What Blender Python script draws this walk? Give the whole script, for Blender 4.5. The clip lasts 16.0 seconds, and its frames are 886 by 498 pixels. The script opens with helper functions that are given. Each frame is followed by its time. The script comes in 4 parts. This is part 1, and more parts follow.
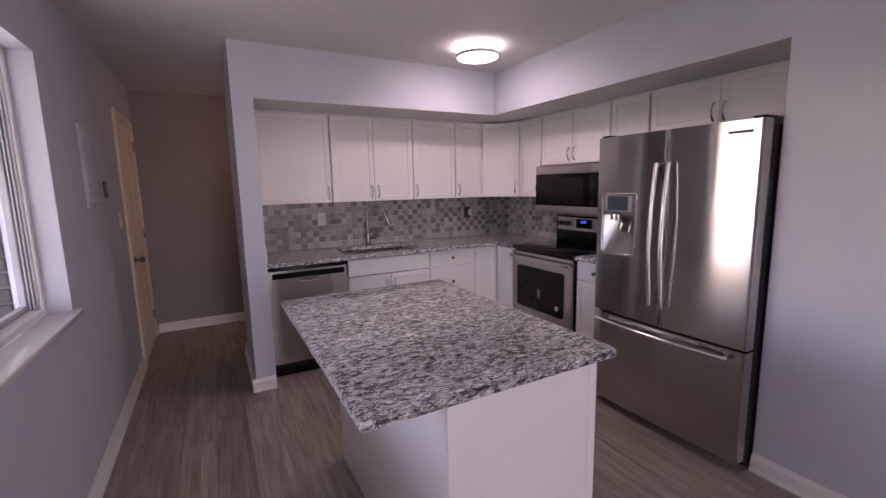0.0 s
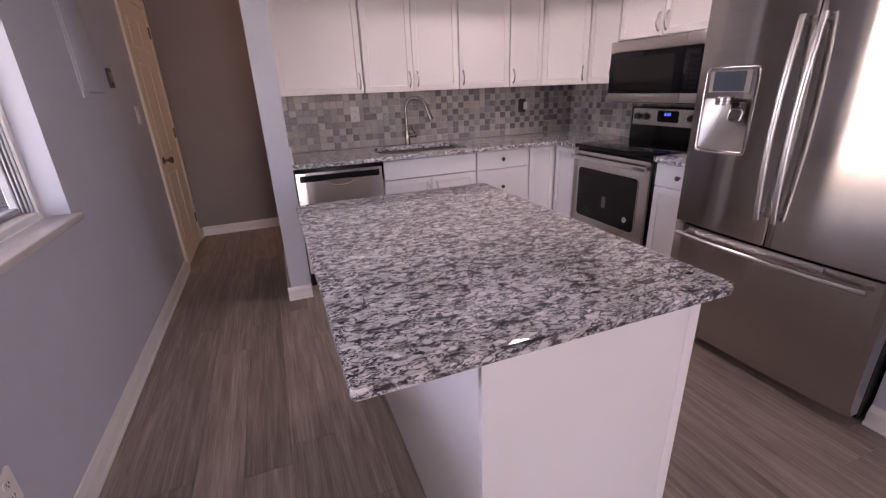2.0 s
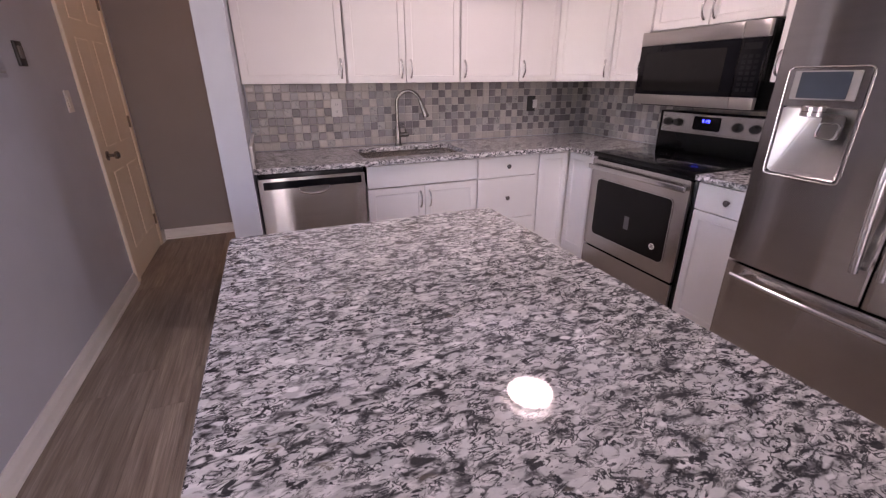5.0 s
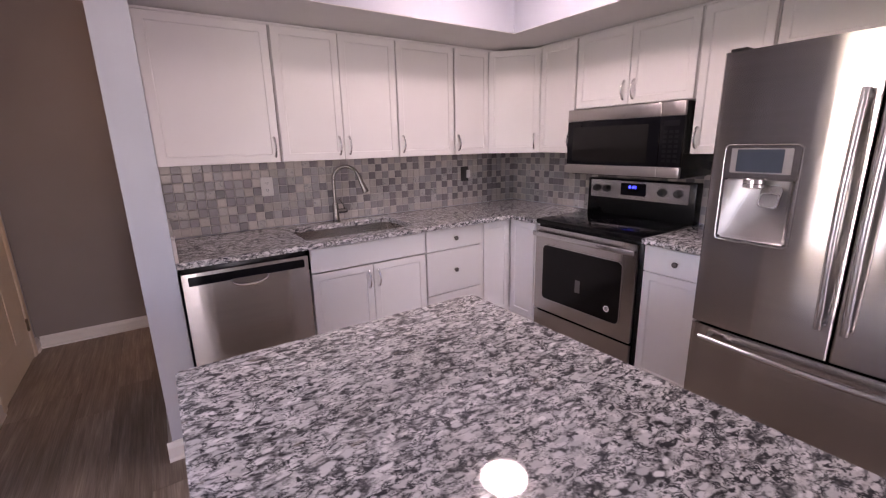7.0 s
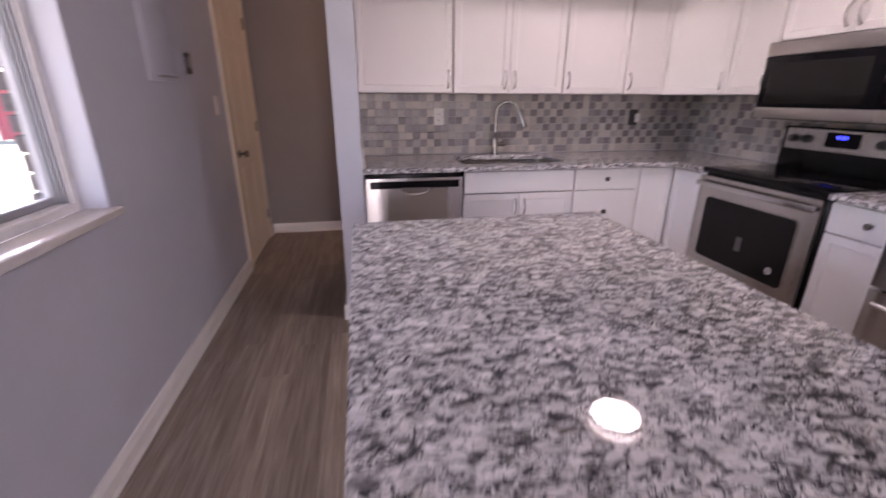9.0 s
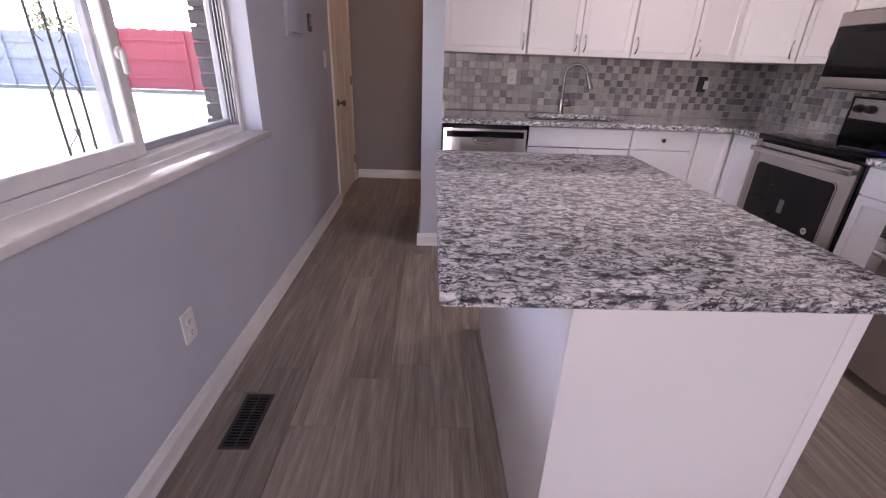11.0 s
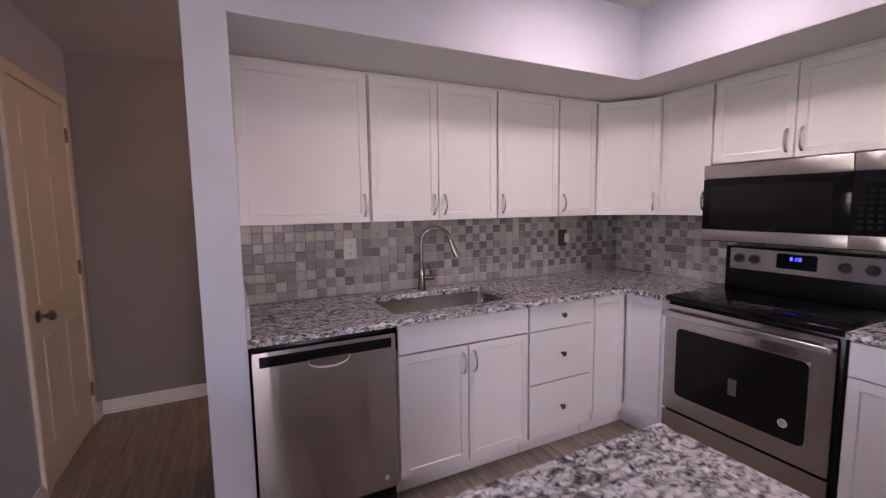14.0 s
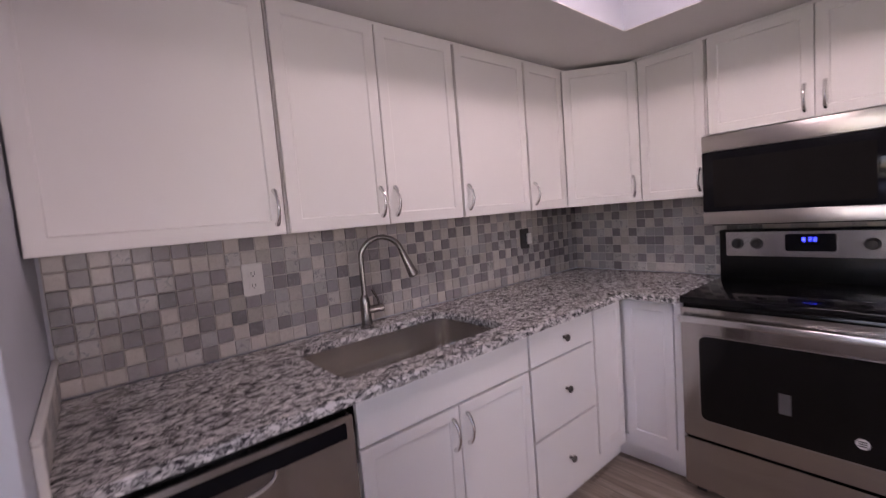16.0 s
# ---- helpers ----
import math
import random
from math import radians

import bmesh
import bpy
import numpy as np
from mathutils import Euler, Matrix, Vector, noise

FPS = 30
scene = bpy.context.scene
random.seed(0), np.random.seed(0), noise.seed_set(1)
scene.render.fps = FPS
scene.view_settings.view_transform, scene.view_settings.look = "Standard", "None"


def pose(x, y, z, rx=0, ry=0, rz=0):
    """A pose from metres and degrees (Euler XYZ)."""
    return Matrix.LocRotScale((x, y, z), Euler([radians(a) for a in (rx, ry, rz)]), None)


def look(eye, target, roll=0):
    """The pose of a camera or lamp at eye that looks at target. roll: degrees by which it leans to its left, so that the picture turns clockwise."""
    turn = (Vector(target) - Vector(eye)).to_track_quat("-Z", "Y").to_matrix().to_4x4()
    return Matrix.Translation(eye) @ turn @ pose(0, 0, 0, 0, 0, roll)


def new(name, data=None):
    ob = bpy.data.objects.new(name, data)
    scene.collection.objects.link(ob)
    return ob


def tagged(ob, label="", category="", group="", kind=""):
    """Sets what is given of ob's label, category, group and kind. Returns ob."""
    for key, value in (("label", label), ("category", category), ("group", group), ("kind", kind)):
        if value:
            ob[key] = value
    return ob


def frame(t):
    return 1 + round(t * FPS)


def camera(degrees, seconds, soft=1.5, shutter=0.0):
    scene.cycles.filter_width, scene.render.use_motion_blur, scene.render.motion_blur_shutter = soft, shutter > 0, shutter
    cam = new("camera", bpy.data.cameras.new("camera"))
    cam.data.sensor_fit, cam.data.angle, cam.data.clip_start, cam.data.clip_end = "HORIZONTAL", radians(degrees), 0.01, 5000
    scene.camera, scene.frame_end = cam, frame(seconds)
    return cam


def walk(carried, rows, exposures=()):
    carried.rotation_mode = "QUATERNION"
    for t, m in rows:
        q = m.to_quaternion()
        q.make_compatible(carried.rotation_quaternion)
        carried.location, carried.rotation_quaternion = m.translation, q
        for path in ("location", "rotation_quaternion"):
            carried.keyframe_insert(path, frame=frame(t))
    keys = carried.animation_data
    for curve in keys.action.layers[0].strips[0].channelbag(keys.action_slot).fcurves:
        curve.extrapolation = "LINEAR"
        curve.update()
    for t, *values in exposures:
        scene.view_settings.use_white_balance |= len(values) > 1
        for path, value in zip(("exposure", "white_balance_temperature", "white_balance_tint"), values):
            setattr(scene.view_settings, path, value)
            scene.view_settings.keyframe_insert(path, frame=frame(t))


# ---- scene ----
cam = camera(92.3, 16.0, soft=1.2, shutter=0.5)
PATH = [
    (0, (0.616, 1.565, 1.472), (1.557, 3.306, 1.176), -1.2),
    (0.5, (0.641, 1.644, 1.452), (1.489, 3.423, 1.112), -2.1),
    (1, (0.731, 1.772, 1.441), (1.547, 3.561, 1.072), -2.5),
    (1.5, (0.813, 1.86, 1.401), (1.538, 3.644, 0.862), -1.8),
    (2, (0.832, 1.91, 1.366), (1.501, 3.656, 0.655), -2.3),
    (2.5, (0.826, 2.021, 1.358), (1.557, 3.72, 0.597), -1.1),
    (3, (0.822, 2.155, 1.355), (1.775, 3.7, 0.515), -1.5),
    (3.5, (0.9, 2.266, 1.361), (1.863, 3.804, 0.519), -1.2),
    (3.7, (0.944, 2.307, 1.364), (1.869, 3.88, 0.544), -0.9),
    (5.8, (1.058, 2.449, 1.379), (1.709, 4.231, 0.746), -1.4),
    (6, (1.062, 2.481, 1.406), (1.751, 4.286, 0.887), -2.0),
    (6.5, (1.01, 2.587, 1.436), (1.924, 4.306, 0.979), -1.5),
    (7, (0.914, 2.661, 1.434), (1.99, 4.275, 0.949), -1.3),
    (7.5, (0.872, 2.747, 1.446), (1.945, 4.378, 1.013), -0.3),
    (8, (0.865, 2.782, 1.457), (1.797, 4.523, 1.14), -2.2),
    (8.5, (0.865, 2.605, 1.375), (1.633, 4.37, 0.832), -1.8),
    (9, (0.923, 2.361, 1.318), (1.282, 4.21, 0.647), 0.3),
    (9.2, (0.893, 2.279, 1.296), (1.139, 4.133, 0.59), -0.5),
    (11.3, (0.865, 1.839, 1.283), (0.93, 3.667, 0.473), 2.2),
    (11.5, (0.869, 1.924, 1.32), (0.948, 3.792, 0.611), 1.9),
    (12, (0.892, 2.175, 1.381), (1.011, 4.117, 0.916), 0.6),
    (12.5, (0.873, 2.414, 1.418), (1.282, 4.344, 1.091), -0.8),
    (13, (0.824, 2.614, 1.445), (1.586, 4.437, 1.134), -1.4),
    (13.5, (0.845, 2.882, 1.442), (1.669, 4.685, 1.179), -1.9),
    (14, (0.91, 3.158, 1.428), (1.792, 4.941, 1.222), -0.8),
    (14.5, (0.929, 3.366, 1.415), (1.918, 5.081, 1.129), -1.5),
    (15, (0.925, 3.559, 1.438), (2.147, 5.12, 1.179), -2.9),
    (15.5, (0.958, 3.752, 1.395), (2.236, 5.266, 1.123), -3.6),
    (16, (1.05, 3.916, 1.372), (2.328, 5.445, 1.203), -4.7),
]
walk(cam, [(t, look(eye, target, roll)) for t, eye, target, roll in PATH], [(0, 3.25, 6650, 40), (1.5, 3.48, 6750, 40), (2.5, 3.7, 6850, 40), (3.5, 3.83, 6850, 40), (7, 3.78, 6850, 40), (9, 3.75, 6700, 38), (11.3, 3.68, 6500, 36), (12.5, 3.65, 6550, 36), (14.5, 3.5, 6700, 38), (16, 3.48, 6700, 38)])

# ---- world, sun ----
world = bpy.data.worlds.new("sky")
scene.world = world
world.use_nodes = True
wn = world.node_tree
sky = wn.nodes.new("ShaderNodeTexSky")
sky.sky_type = "NISHITA"
sky.sun_disc = False
SUN_EL, SUN_ROT = radians(38), radians(312)
sky.sun_elevation, sky.sun_rotation = SUN_EL, SUN_ROT
wn.links.new(sky.outputs[0], wn.nodes["Background"].inputs[0])
wn.nodes["Background"].inputs[1].default_value = 0.15
sun = new("sun", bpy.data.lights.new("sun", "SUN"))
sun.data.energy, sun.data.angle, sun.data.color = 5.0, radians(0.5), (1.0, 0.94, 0.86)
to_sun = Vector((math.sin(SUN_ROT) * math.cos(SUN_EL), math.cos(SUN_ROT) * math.cos(SUN_EL), math.sin(SUN_EL)))
sun.matrix_world = look(to_sun * 20, (0, 0, 0))

# unseen warm area lamp added to stand in for light from the south
south_fill = new("south_opening_fill", bpy.data.lights.new("south_opening_fill", "AREA"))
south_fill.data.shape, south_fill.data.size, south_fill.data.size_y = "RECTANGLE", 0.88, 2.05
south_fill.data.energy, south_fill.data.color = 5.0, (1.0, 0.92, 0.86)
south_fill.matrix_world = pose(1.5, -2.68, 1.06, 90, 0, 0)

LAMP = 4.3  # glow of the ceiling light's diffuser

# ---- materials ----


def rgb(c):
    return (c[0], c[1], c[2], 1.0)


class Mat:
    """A node material with a Principled shader and a few short-hands."""

    def __init__(self, name, color=(0.5, 0.5, 0.5), rough=0.5, metal=0.0):
        self.m = bpy.data.materials.new(name)
        self.m.use_nodes = True
        self.t = self.m.node_tree
        self.b = self.t.nodes["Principled BSDF"]
        self.b.inputs["Base Color"].default_value = rgb(color)
        self.b.inputs["Roughness"].default_value = rough
        self.b.inputs["Metallic"].default_value = metal

    def node(self, kind, **values):
        n = self.t.nodes.new(kind)
        for k, v in values.items():
            n.inputs[k.replace("_", " ")].default_value = v
        return n

    def link(self, a, b):
        self.t.links.new(a, b)

    def coords(self, scale=(1, 1, 1), kind="Object", shift=None):
        tc = self.node("ShaderNodeTexCoord")
        mp = self.node("ShaderNodeMapping")
        self.link(tc.outputs[kind], mp.inputs[0])
        mp.inputs["Scale"].default_value = scale
        if shift is not None:
            self.link(shift, mp.inputs["Location"])
        return mp.outputs[0]

    def noise(self, vec, scale, detail=3.0, rough=0.55, distort=0.0):
        n = self.node("ShaderNodeTexNoise", Scale=scale, Detail=detail, Roughness=rough, Distortion=distort)
        self.link(vec, n.inputs["Vector"])
        return n.outputs["Fac"]

    def ramp(self, fac, stops, kind="LINEAR"):
        r = self.node("ShaderNodeValToRGB")
        r.color_ramp.interpolation = kind
        e = r.color_ramp.elements
        while len(e) < len(stops):
            e.new(0.5)
        for el, (p, c) in zip(e, stops):
            el.position = p
            el.color = rgb(c) if isinstance(c, tuple) else (c, c, c, 1)
        self.link(fac, r.inputs[0])
        return r.outputs[0]

    def mix(self, fac, a, b, mode="MIX"):
        n = self.t.nodes.new("ShaderNodeMix")
        n.data_type, n.blend_type = "RGBA", mode
        for sock, v in ((n.inputs[0], fac), (n.inputs[6], a), (n.inputs[7], b)):
            if isinstance(v, (int, float)):
                sock.default_value = v
            elif isinstance(v, tuple):
                sock.default_value = rgb(v)
            else:
                self.link(v, sock)
        return n.outputs[2]

    def color(self, sock):
        self.link(sock, self.b.inputs["Base Color"])

    def rough(self, sock):
        self.link(sock, self.b.inputs["Roughness"])

    def bump(self, height, strength=0.2, dist=0.002):
        n = self.node("ShaderNodeBump", Strength=strength, Distance=dist)
        self.link(height, n.inputs["Height"])
        self.link(n.outputs[0], self.b.inputs["Normal"])


def paint(name, c, rough=0.55, texture=0.12, vary=0.05, grain=180.0):
    """Rolled wall paint: faint cloudy tone and orange-peel relief."""
    m = Mat(name, c, rough)
    v = m.coords()
    big = m.noise(v, 1.7, 4)
    lo = tuple(x * (1 - vary) for x in c)
    hi = tuple(min(1, x * (1 + vary)) for x in c)
    m.color(m.ramp(big, [(0.3, lo), (0.7, hi)]))
    m.rough(m.ramp(m.noise(v, 6, 3), [(0.3, rough - 0.05), (0.7, rough + 0.07)]))
    m.bump(m.noise(v, grain, 3), texture, 0.001)
    return m.m


def granite():
    m = Mat("speckled_granite", (0.4, 0.4, 0.4), 0.12)
    v = m.coords((0.55, 1.0, 1.0))
    soft = m.noise(v, 54, 3, 0.55, 0.6)
    col = m.ramp(soft, [(0.33, (0.05, 0.048, 0.05)), (0.40, (0.22, 0.21, 0.215)), (0.46, (0.52, 0.50, 0.50)), (0.58, (0.74, 0.71, 0.71))])
    cell = m.node("ShaderNodeTexVoronoi", Scale=70.0)
    m.link(v, cell.inputs["Vector"])
    tone = m.node("ShaderNodeSeparateColor")
    m.link(cell.outputs["Color"], tone.inputs[0])
    col = m.mix(1.0, col, m.ramp(tone.outputs[0], [(0.0, 0.76), (1.0, 1.06)]), "MULTIPLY")
    w = m.noise(v, 62, 5, 0.62, 1.2)
    off = m.node("ShaderNodeMath")
    off.operation = "SUBTRACT"
    off.inputs[1].default_value = 0.47
    m.link(w, off.inputs[0])
    ab = m.node("ShaderNodeMath")
    ab.operation = "ABSOLUTE"
    m.link(off.outputs[0], ab.inputs[0])
    line = m.ramp(ab.outputs[0], [(0.0, 1.0), (0.026, 0.95), (0.044, 0.0)])
    mask = m.ramp(m.noise(v, 20, 3), [(0.34, 0.5), (0.5, 1.0)])
    col = m.mix(m.mix(1.0, line, mask, "MULTIPLY"), col, (0.05, 0.05, 0.055))
    wv = m.node("ShaderNodeTexNoise", Scale=40.0, Detail=2.0)
    m.link(v, wv.inputs["Vector"])
    va = m.node("ShaderNodeVectorMath")
    va.operation = "MULTIPLY_ADD"
    m.link(wv.outputs["Color"], va.inputs[0])
    va.inputs[1].default_value = (0.022, 0.022, 0.022)
    m.link(v, va.inputs[2])
    peb = m.node("ShaderNodeTexVoronoi", Scale=50.0)
    m.link(va.outputs[0], peb.inputs["Vector"])
    pt = m.node("ShaderNodeSeparateColor")
    m.link(peb.outputs["Color"], pt.inputs[0])
    near = m.ramp(peb.outputs["Distance"], [(0.30, 0.92), (0.42, 0.0)])
    pick = m.ramp(pt.outputs[1], [(0.28, 0.0), (0.33, 1.0)])
    shade = m.ramp(pt.outputs[2], [(0.0, (0.46, 0.445, 0.45)), (0.4, (0.70, 0.68, 0.68)), (1.0, (0.88, 0.855, 0.85))])
    col = m.mix(m.mix(1.0, near, pick, "MULTIPLY"), col, shade)
    deep = m.ramp(m.noise(v, 78, 4, 0.6, 0.8), [(0.385, 0.97), (0.415, 0.0)])
    col = m.mix(deep, col, (0.035, 0.035, 0.04))
    rust = m.ramp(m.noise(v, 30, 2), [(0.68, 0.0), (0.74, 0.3)])
    m.color(m.mix(rust, col, (0.36, 0.30, 0.24)))
    m.rough(m.ramp(m.noise(v, 60, 2), [(0.3, 0.03), (0.7, 0.06)]))
    return m.m


def plank_wood():
    m = Mat("grey_oak_vinyl", (0.2, 0.17, 0.15), 0.42)
    info = m.node("ShaderNodeObjectInfo")
    sc = m.node("ShaderNodeVectorMath")
    sc.operation = "SCALE"
    sc.inputs[0].default_value = (31.0, 47.0, 13.0)
    m.link(info.outputs["Random"], sc.inputs["Scale"])
    v = m.coords((1, 0.06, 1), shift=sc.outputs[0])
    streak = m.noise(v, 34, 5, 0.62, 0.3)
    fine = m.noise(m.coords((1, 0.025, 1), shift=sc.outputs[0]), 190, 3, 0.6)
    base = m.ramp(streak, [(0.28, (0.19, 0.147, 0.118)), (0.5, (0.33, 0.268, 0.222)), (0.72, (0.48, 0.402, 0.338))])
    base = m.mix(m.ramp(fine, [(0.42, 0.0), (0.62, 0.45)]), base, (0.16, 0.13, 0.108))
    tint = m.ramp(info.outputs["Random"], [(0.0, 0.84), (1.0, 1.16)])
    m.color(m.mix(1.0, base, tint, "MULTIPLY"))
    m.rough(m.ramp(streak, [(0.3, 0.36), (0.7, 0.5)]))
    m.bump(fine, 0.12, 0.0006)
    return m.m


def steel(name, c=(0.58, 0.56, 0.54), rough=0.22, aniso=0.85, axis="Z", turn=0.0):
    m = Mat(name, c, rough, 1.0)
    v = m.coords((1.5, 1.5, 45))
    brush = m.noise(v, 1.0, 2)
    m.color(m.ramp(brush, [(0.3, tuple(x * 0.96 for x in c)), (0.7, tuple(min(1, x * 1.03) for x in c))]))
    m.rough(m.ramp(m.noise(m.coords(), 3, 2), [(0.3, rough - 0.012), (0.7, rough + 0.015)]))
    m.bump(m.noise(m.coords((13, 13, 1.2)), 1.0, 2), 0.14, 0.003)
    m.b.inputs["Anisotropic"].default_value = aniso
    m.b.inputs["Anisotropic Rotation"].default_value = turn
    tg = m.node("ShaderNodeTangent")
    tg.direction_type, tg.axis = "RADIAL", "Z"
    m.link(tg.outputs[0], m.b.inputs["Tangent"])
    return m.m


def stone_tile(name, c, vein):
    m = Mat(name, c, 0.32)
    info = m.node("ShaderNodeObjectInfo")
    sc = m.node("ShaderNodeVectorMath")
    sc.operation = "SCALE"
    sc.inputs[0].default_value = (9.0, 7.0, 5.0)
    m.link(info.outputs["Random"], sc.inputs["Scale"])
    v = m.coords((1, 1, 1), shift=sc.outputs[0])
    n = m.noise(v, 38, 4, 0.6, 1.2)
    col = m.ramp(n, [(0.3, tuple(x * 0.86 for x in c)), (0.55, c), (0.62, vein), (0.68, c)])
    tint = m.ramp(info.outputs["Random"], [(0.0, 0.82), (1.0, 1.15)])
    m.color(m.mix(1.0, col, tint, "MULTIPLY"))
    m.bump(n, 0.08, 0.001)
    return m.m


def plain(name, c, rough=0.5, metal=0.0, vary=0.06, scale=12.0, relief=0.0, spec=0.5):
    m = Mat(name, c, rough, metal)
    m.b.inputs["Specular IOR Level"].default_value = spec
    v = m.coords()
    n = m.noise(v, scale, 4)
    m.color(m.ramp(n, [(0.3, tuple(x * (1 - vary) for x in c)), (0.7, tuple(min(1, x * (1 + vary)) for x in c))]))
    if relief:
        m.bump(m.noise(v, scale * 12, 3), relief, 0.002)
    return m.m


def glow(name, c, strength):
    m = Mat(name, c, 0.6)
    m.b.inputs["Emission Color"].default_value = rgb(c)
    m.b.inputs["Emission Strength"].default_value = strength
    return m.m


def clear_glass():
    m = Mat("window_glass", (1, 1, 1), 0.0)
    t = m.t
    tr = m.node("ShaderNodeBsdfTransparent")
    gl = m.node("ShaderNodeBsdfGlossy", Roughness=0.02)
    mx = m.node("ShaderNodeMixShader")
    mx.inputs[0].default_value = 0.06
    m.link(tr.outputs[0], mx.inputs[1])
    m.link(gl.outputs[0], mx.inputs[2])
    m.link(mx.outputs[0], t.nodes["Material Output"].inputs[0])
    return m.m


WALL = paint("blue_grey_wall_paint", (0.52, 0.535, 0.60))
# hall taupe; part of the hall's dimness is put into this colour
HALLWALL = paint("dimmed_taupe_wall_paint", (0.27, 0.235, 0.225))
CEIL = paint("ceiling_white", (0.70, 0.68, 0.67), 0.8, 0.5, 0.04, 90)
TRIM = paint("white_trim_paint", (0.78, 0.76, 0.74), 0.35, 0.03)
CAB = paint("white_cabinet_lacquer", (0.80, 0.775, 0.765), 0.36, 0.02, 0.02)
DOORP = paint("cream_door_paint", (0.84, 0.75, 0.61), 0.4, 0.05, 0.03)
GRANITE = granite()
PLANK = plank_wood()
UNDER = plain("dark_underlay", (0.06, 0.05, 0.045), 0.8)
STEEL = steel("brushed_steel", (0.46, 0.44, 0.425), 0.155, 0.99, turn=0.25)
STEEL3 = steel("satin_steel", (0.47, 0.44, 0.42), 0.30, 0.7, turn=0.25)
STEEL2 = steel("brushed_steel_bright", (0.58, 0.57, 0.57), 0.24, turn=0.25)
SINKST = plain("sink_steel", (0.70, 0.67, 0.64), 0.19, 1.0, 0.08, 6)
NICKEL = plain("brushed_nickel", (0.30, 0.28, 0.265), 0.2, 1.0)
CHROME = plain("bright_chrome", (0.74, 0.73, 0.73), 0.10, 1.0)
BRONZE = plain("dark_knob_metal", (0.12, 0.11, 0.105), 0.28, 1.0)
BRASS = plain("aged_brass", (0.20, 0.15, 0.10), 0.35, 1.0)
BLACK = plain("black_enamel", (0.010, 0.010, 0.011), 0.25, spec=0.25)
BLACKGLASS = plain("black_glass", (0.006, 0.006, 0.008), 0.05, spec=0.16)
CERAMIC = plain("ceramic_cooktop", (0.005, 0.005, 0.006), 0.1, spec=0.22)
DARKGLASS = plain("oven_window", (0.010, 0.009, 0.009), 0.06, spec=0.18)
SCREEN = plain("grey_display", (0.06, 0.075, 0.1), 0.1)
PLASTIC = plain("white_plastic", (0.78, 0.76, 0.74), 0.35)
GREYPL = plain("grey_plastic", (0.32, 0.31, 0.31), 0.35)
OVENPATCH = plain("dim_grey_patch", (0.11, 0.105, 0.105), 0.4)
DARKPL = plain("dark_plastic", (0.035, 0.033, 0.033), 0.4)
GROUT = plain("pale_grout", (0.56, 0.52, 0.49), 0.85, 0, 0.08, 40, 0.2)
MARBLE = plain("cultured_marble_sill", (0.72, 0.69, 0.67), 0.14, 0, 0.08, 9)
VINYL = plain("window_vinyl", (0.78, 0.77, 0.77), 0.35)
SASHGREY = plain("grey_sash_track", (0.36, 0.37, 0.4), 0.4)
GLASS = clear_glass()
DRUM = glow("lamp_drum", (1.0, 0.93, 0.88), LAMP * 0.22)
DIFFUSER = glow("lamp_diffuser", (1.0, 0.93, 0.88), LAMP)
BLUELED = glow("blue_digits", (0.05, 0.08, 1.0), 0.45)
BRICKM = plain("dark_brick", (0.055, 0.05, 0.05), 0.85, 0, 0.25, 20, 0.5)
MORTAR = plain("brick_mortar", (0.12, 0.115, 0.11), 0.9, 0, 0.15, 30, 0.4)
FENCEG = plain("weathered_fence_wood", (0.27, 0.265, 0.27), 0.85, 0, 0.2, 8, 0.3)
FENCER = plain("red_fence_paint", (0.30, 0.045, 0.05), 0.7, 0, 0.15, 8, 0.3)
GRASS = plain("lawn_green", (0.10, 0.12, 0.07), 0.9, 0, 0.3, 5, 0.8)
LEAF = plain("shrub_leaf", (0.07, 0.11, 0.035), 0.7, 0, 0.25, 5)
CONC = plain("patio_concrete", (0.24, 0.236, 0.232), 0.85, 0, 0.12, 4, 0.3)
IRON = plain("wrought_iron", (0.02, 0.02, 0.022), 0.5, 0.6)
PATIOW = plain("patio_roof_white", (0.38, 0.38, 0.385), 0.6)

# ---- mesh helpers ----


def add_box(bm, x0, x1, y0, y1, z0, z1, r=0.0, seg=1):
    m = Matrix.Translation(((x0 + x1) / 2, (y0 + y1) / 2, (z0 + z1) / 2)) @ Matrix.Diagonal((abs(x1 - x0), abs(y1 - y0), abs(z1 - z0), 1))
    vs = bmesh.ops.create_cube(bm, size=1.0, matrix=m)["verts"]
    if r > 0:
        es = list({e for v in vs for e in v.link_edges})
        bmesh.ops.bevel(bm, geom=es, offset=r, segments=seg, affect="EDGES", profile=0.5)


def add_lathe(bm, prof, m=None, n=20):
    """A turned shape: prof holds (radius, height) pairs, turned about z."""
    m = m or Matrix()
    rings = []
    for r, h in prof:
        rings.append([bm.verts.new(m @ Vector((r * math.cos(a * 2 * math.pi / n), r * math.sin(a * 2 * math.pi / n), h))) for a in range(n)])
    for a, b in zip(rings, rings[1:]):
        for i in range(n):
            bm.faces.new((a[i], a[(i + 1) % n], b[(i + 1) % n], b[i]))
    bm.faces.new(rings[0][::-1])
    bm.faces.new(rings[-1])


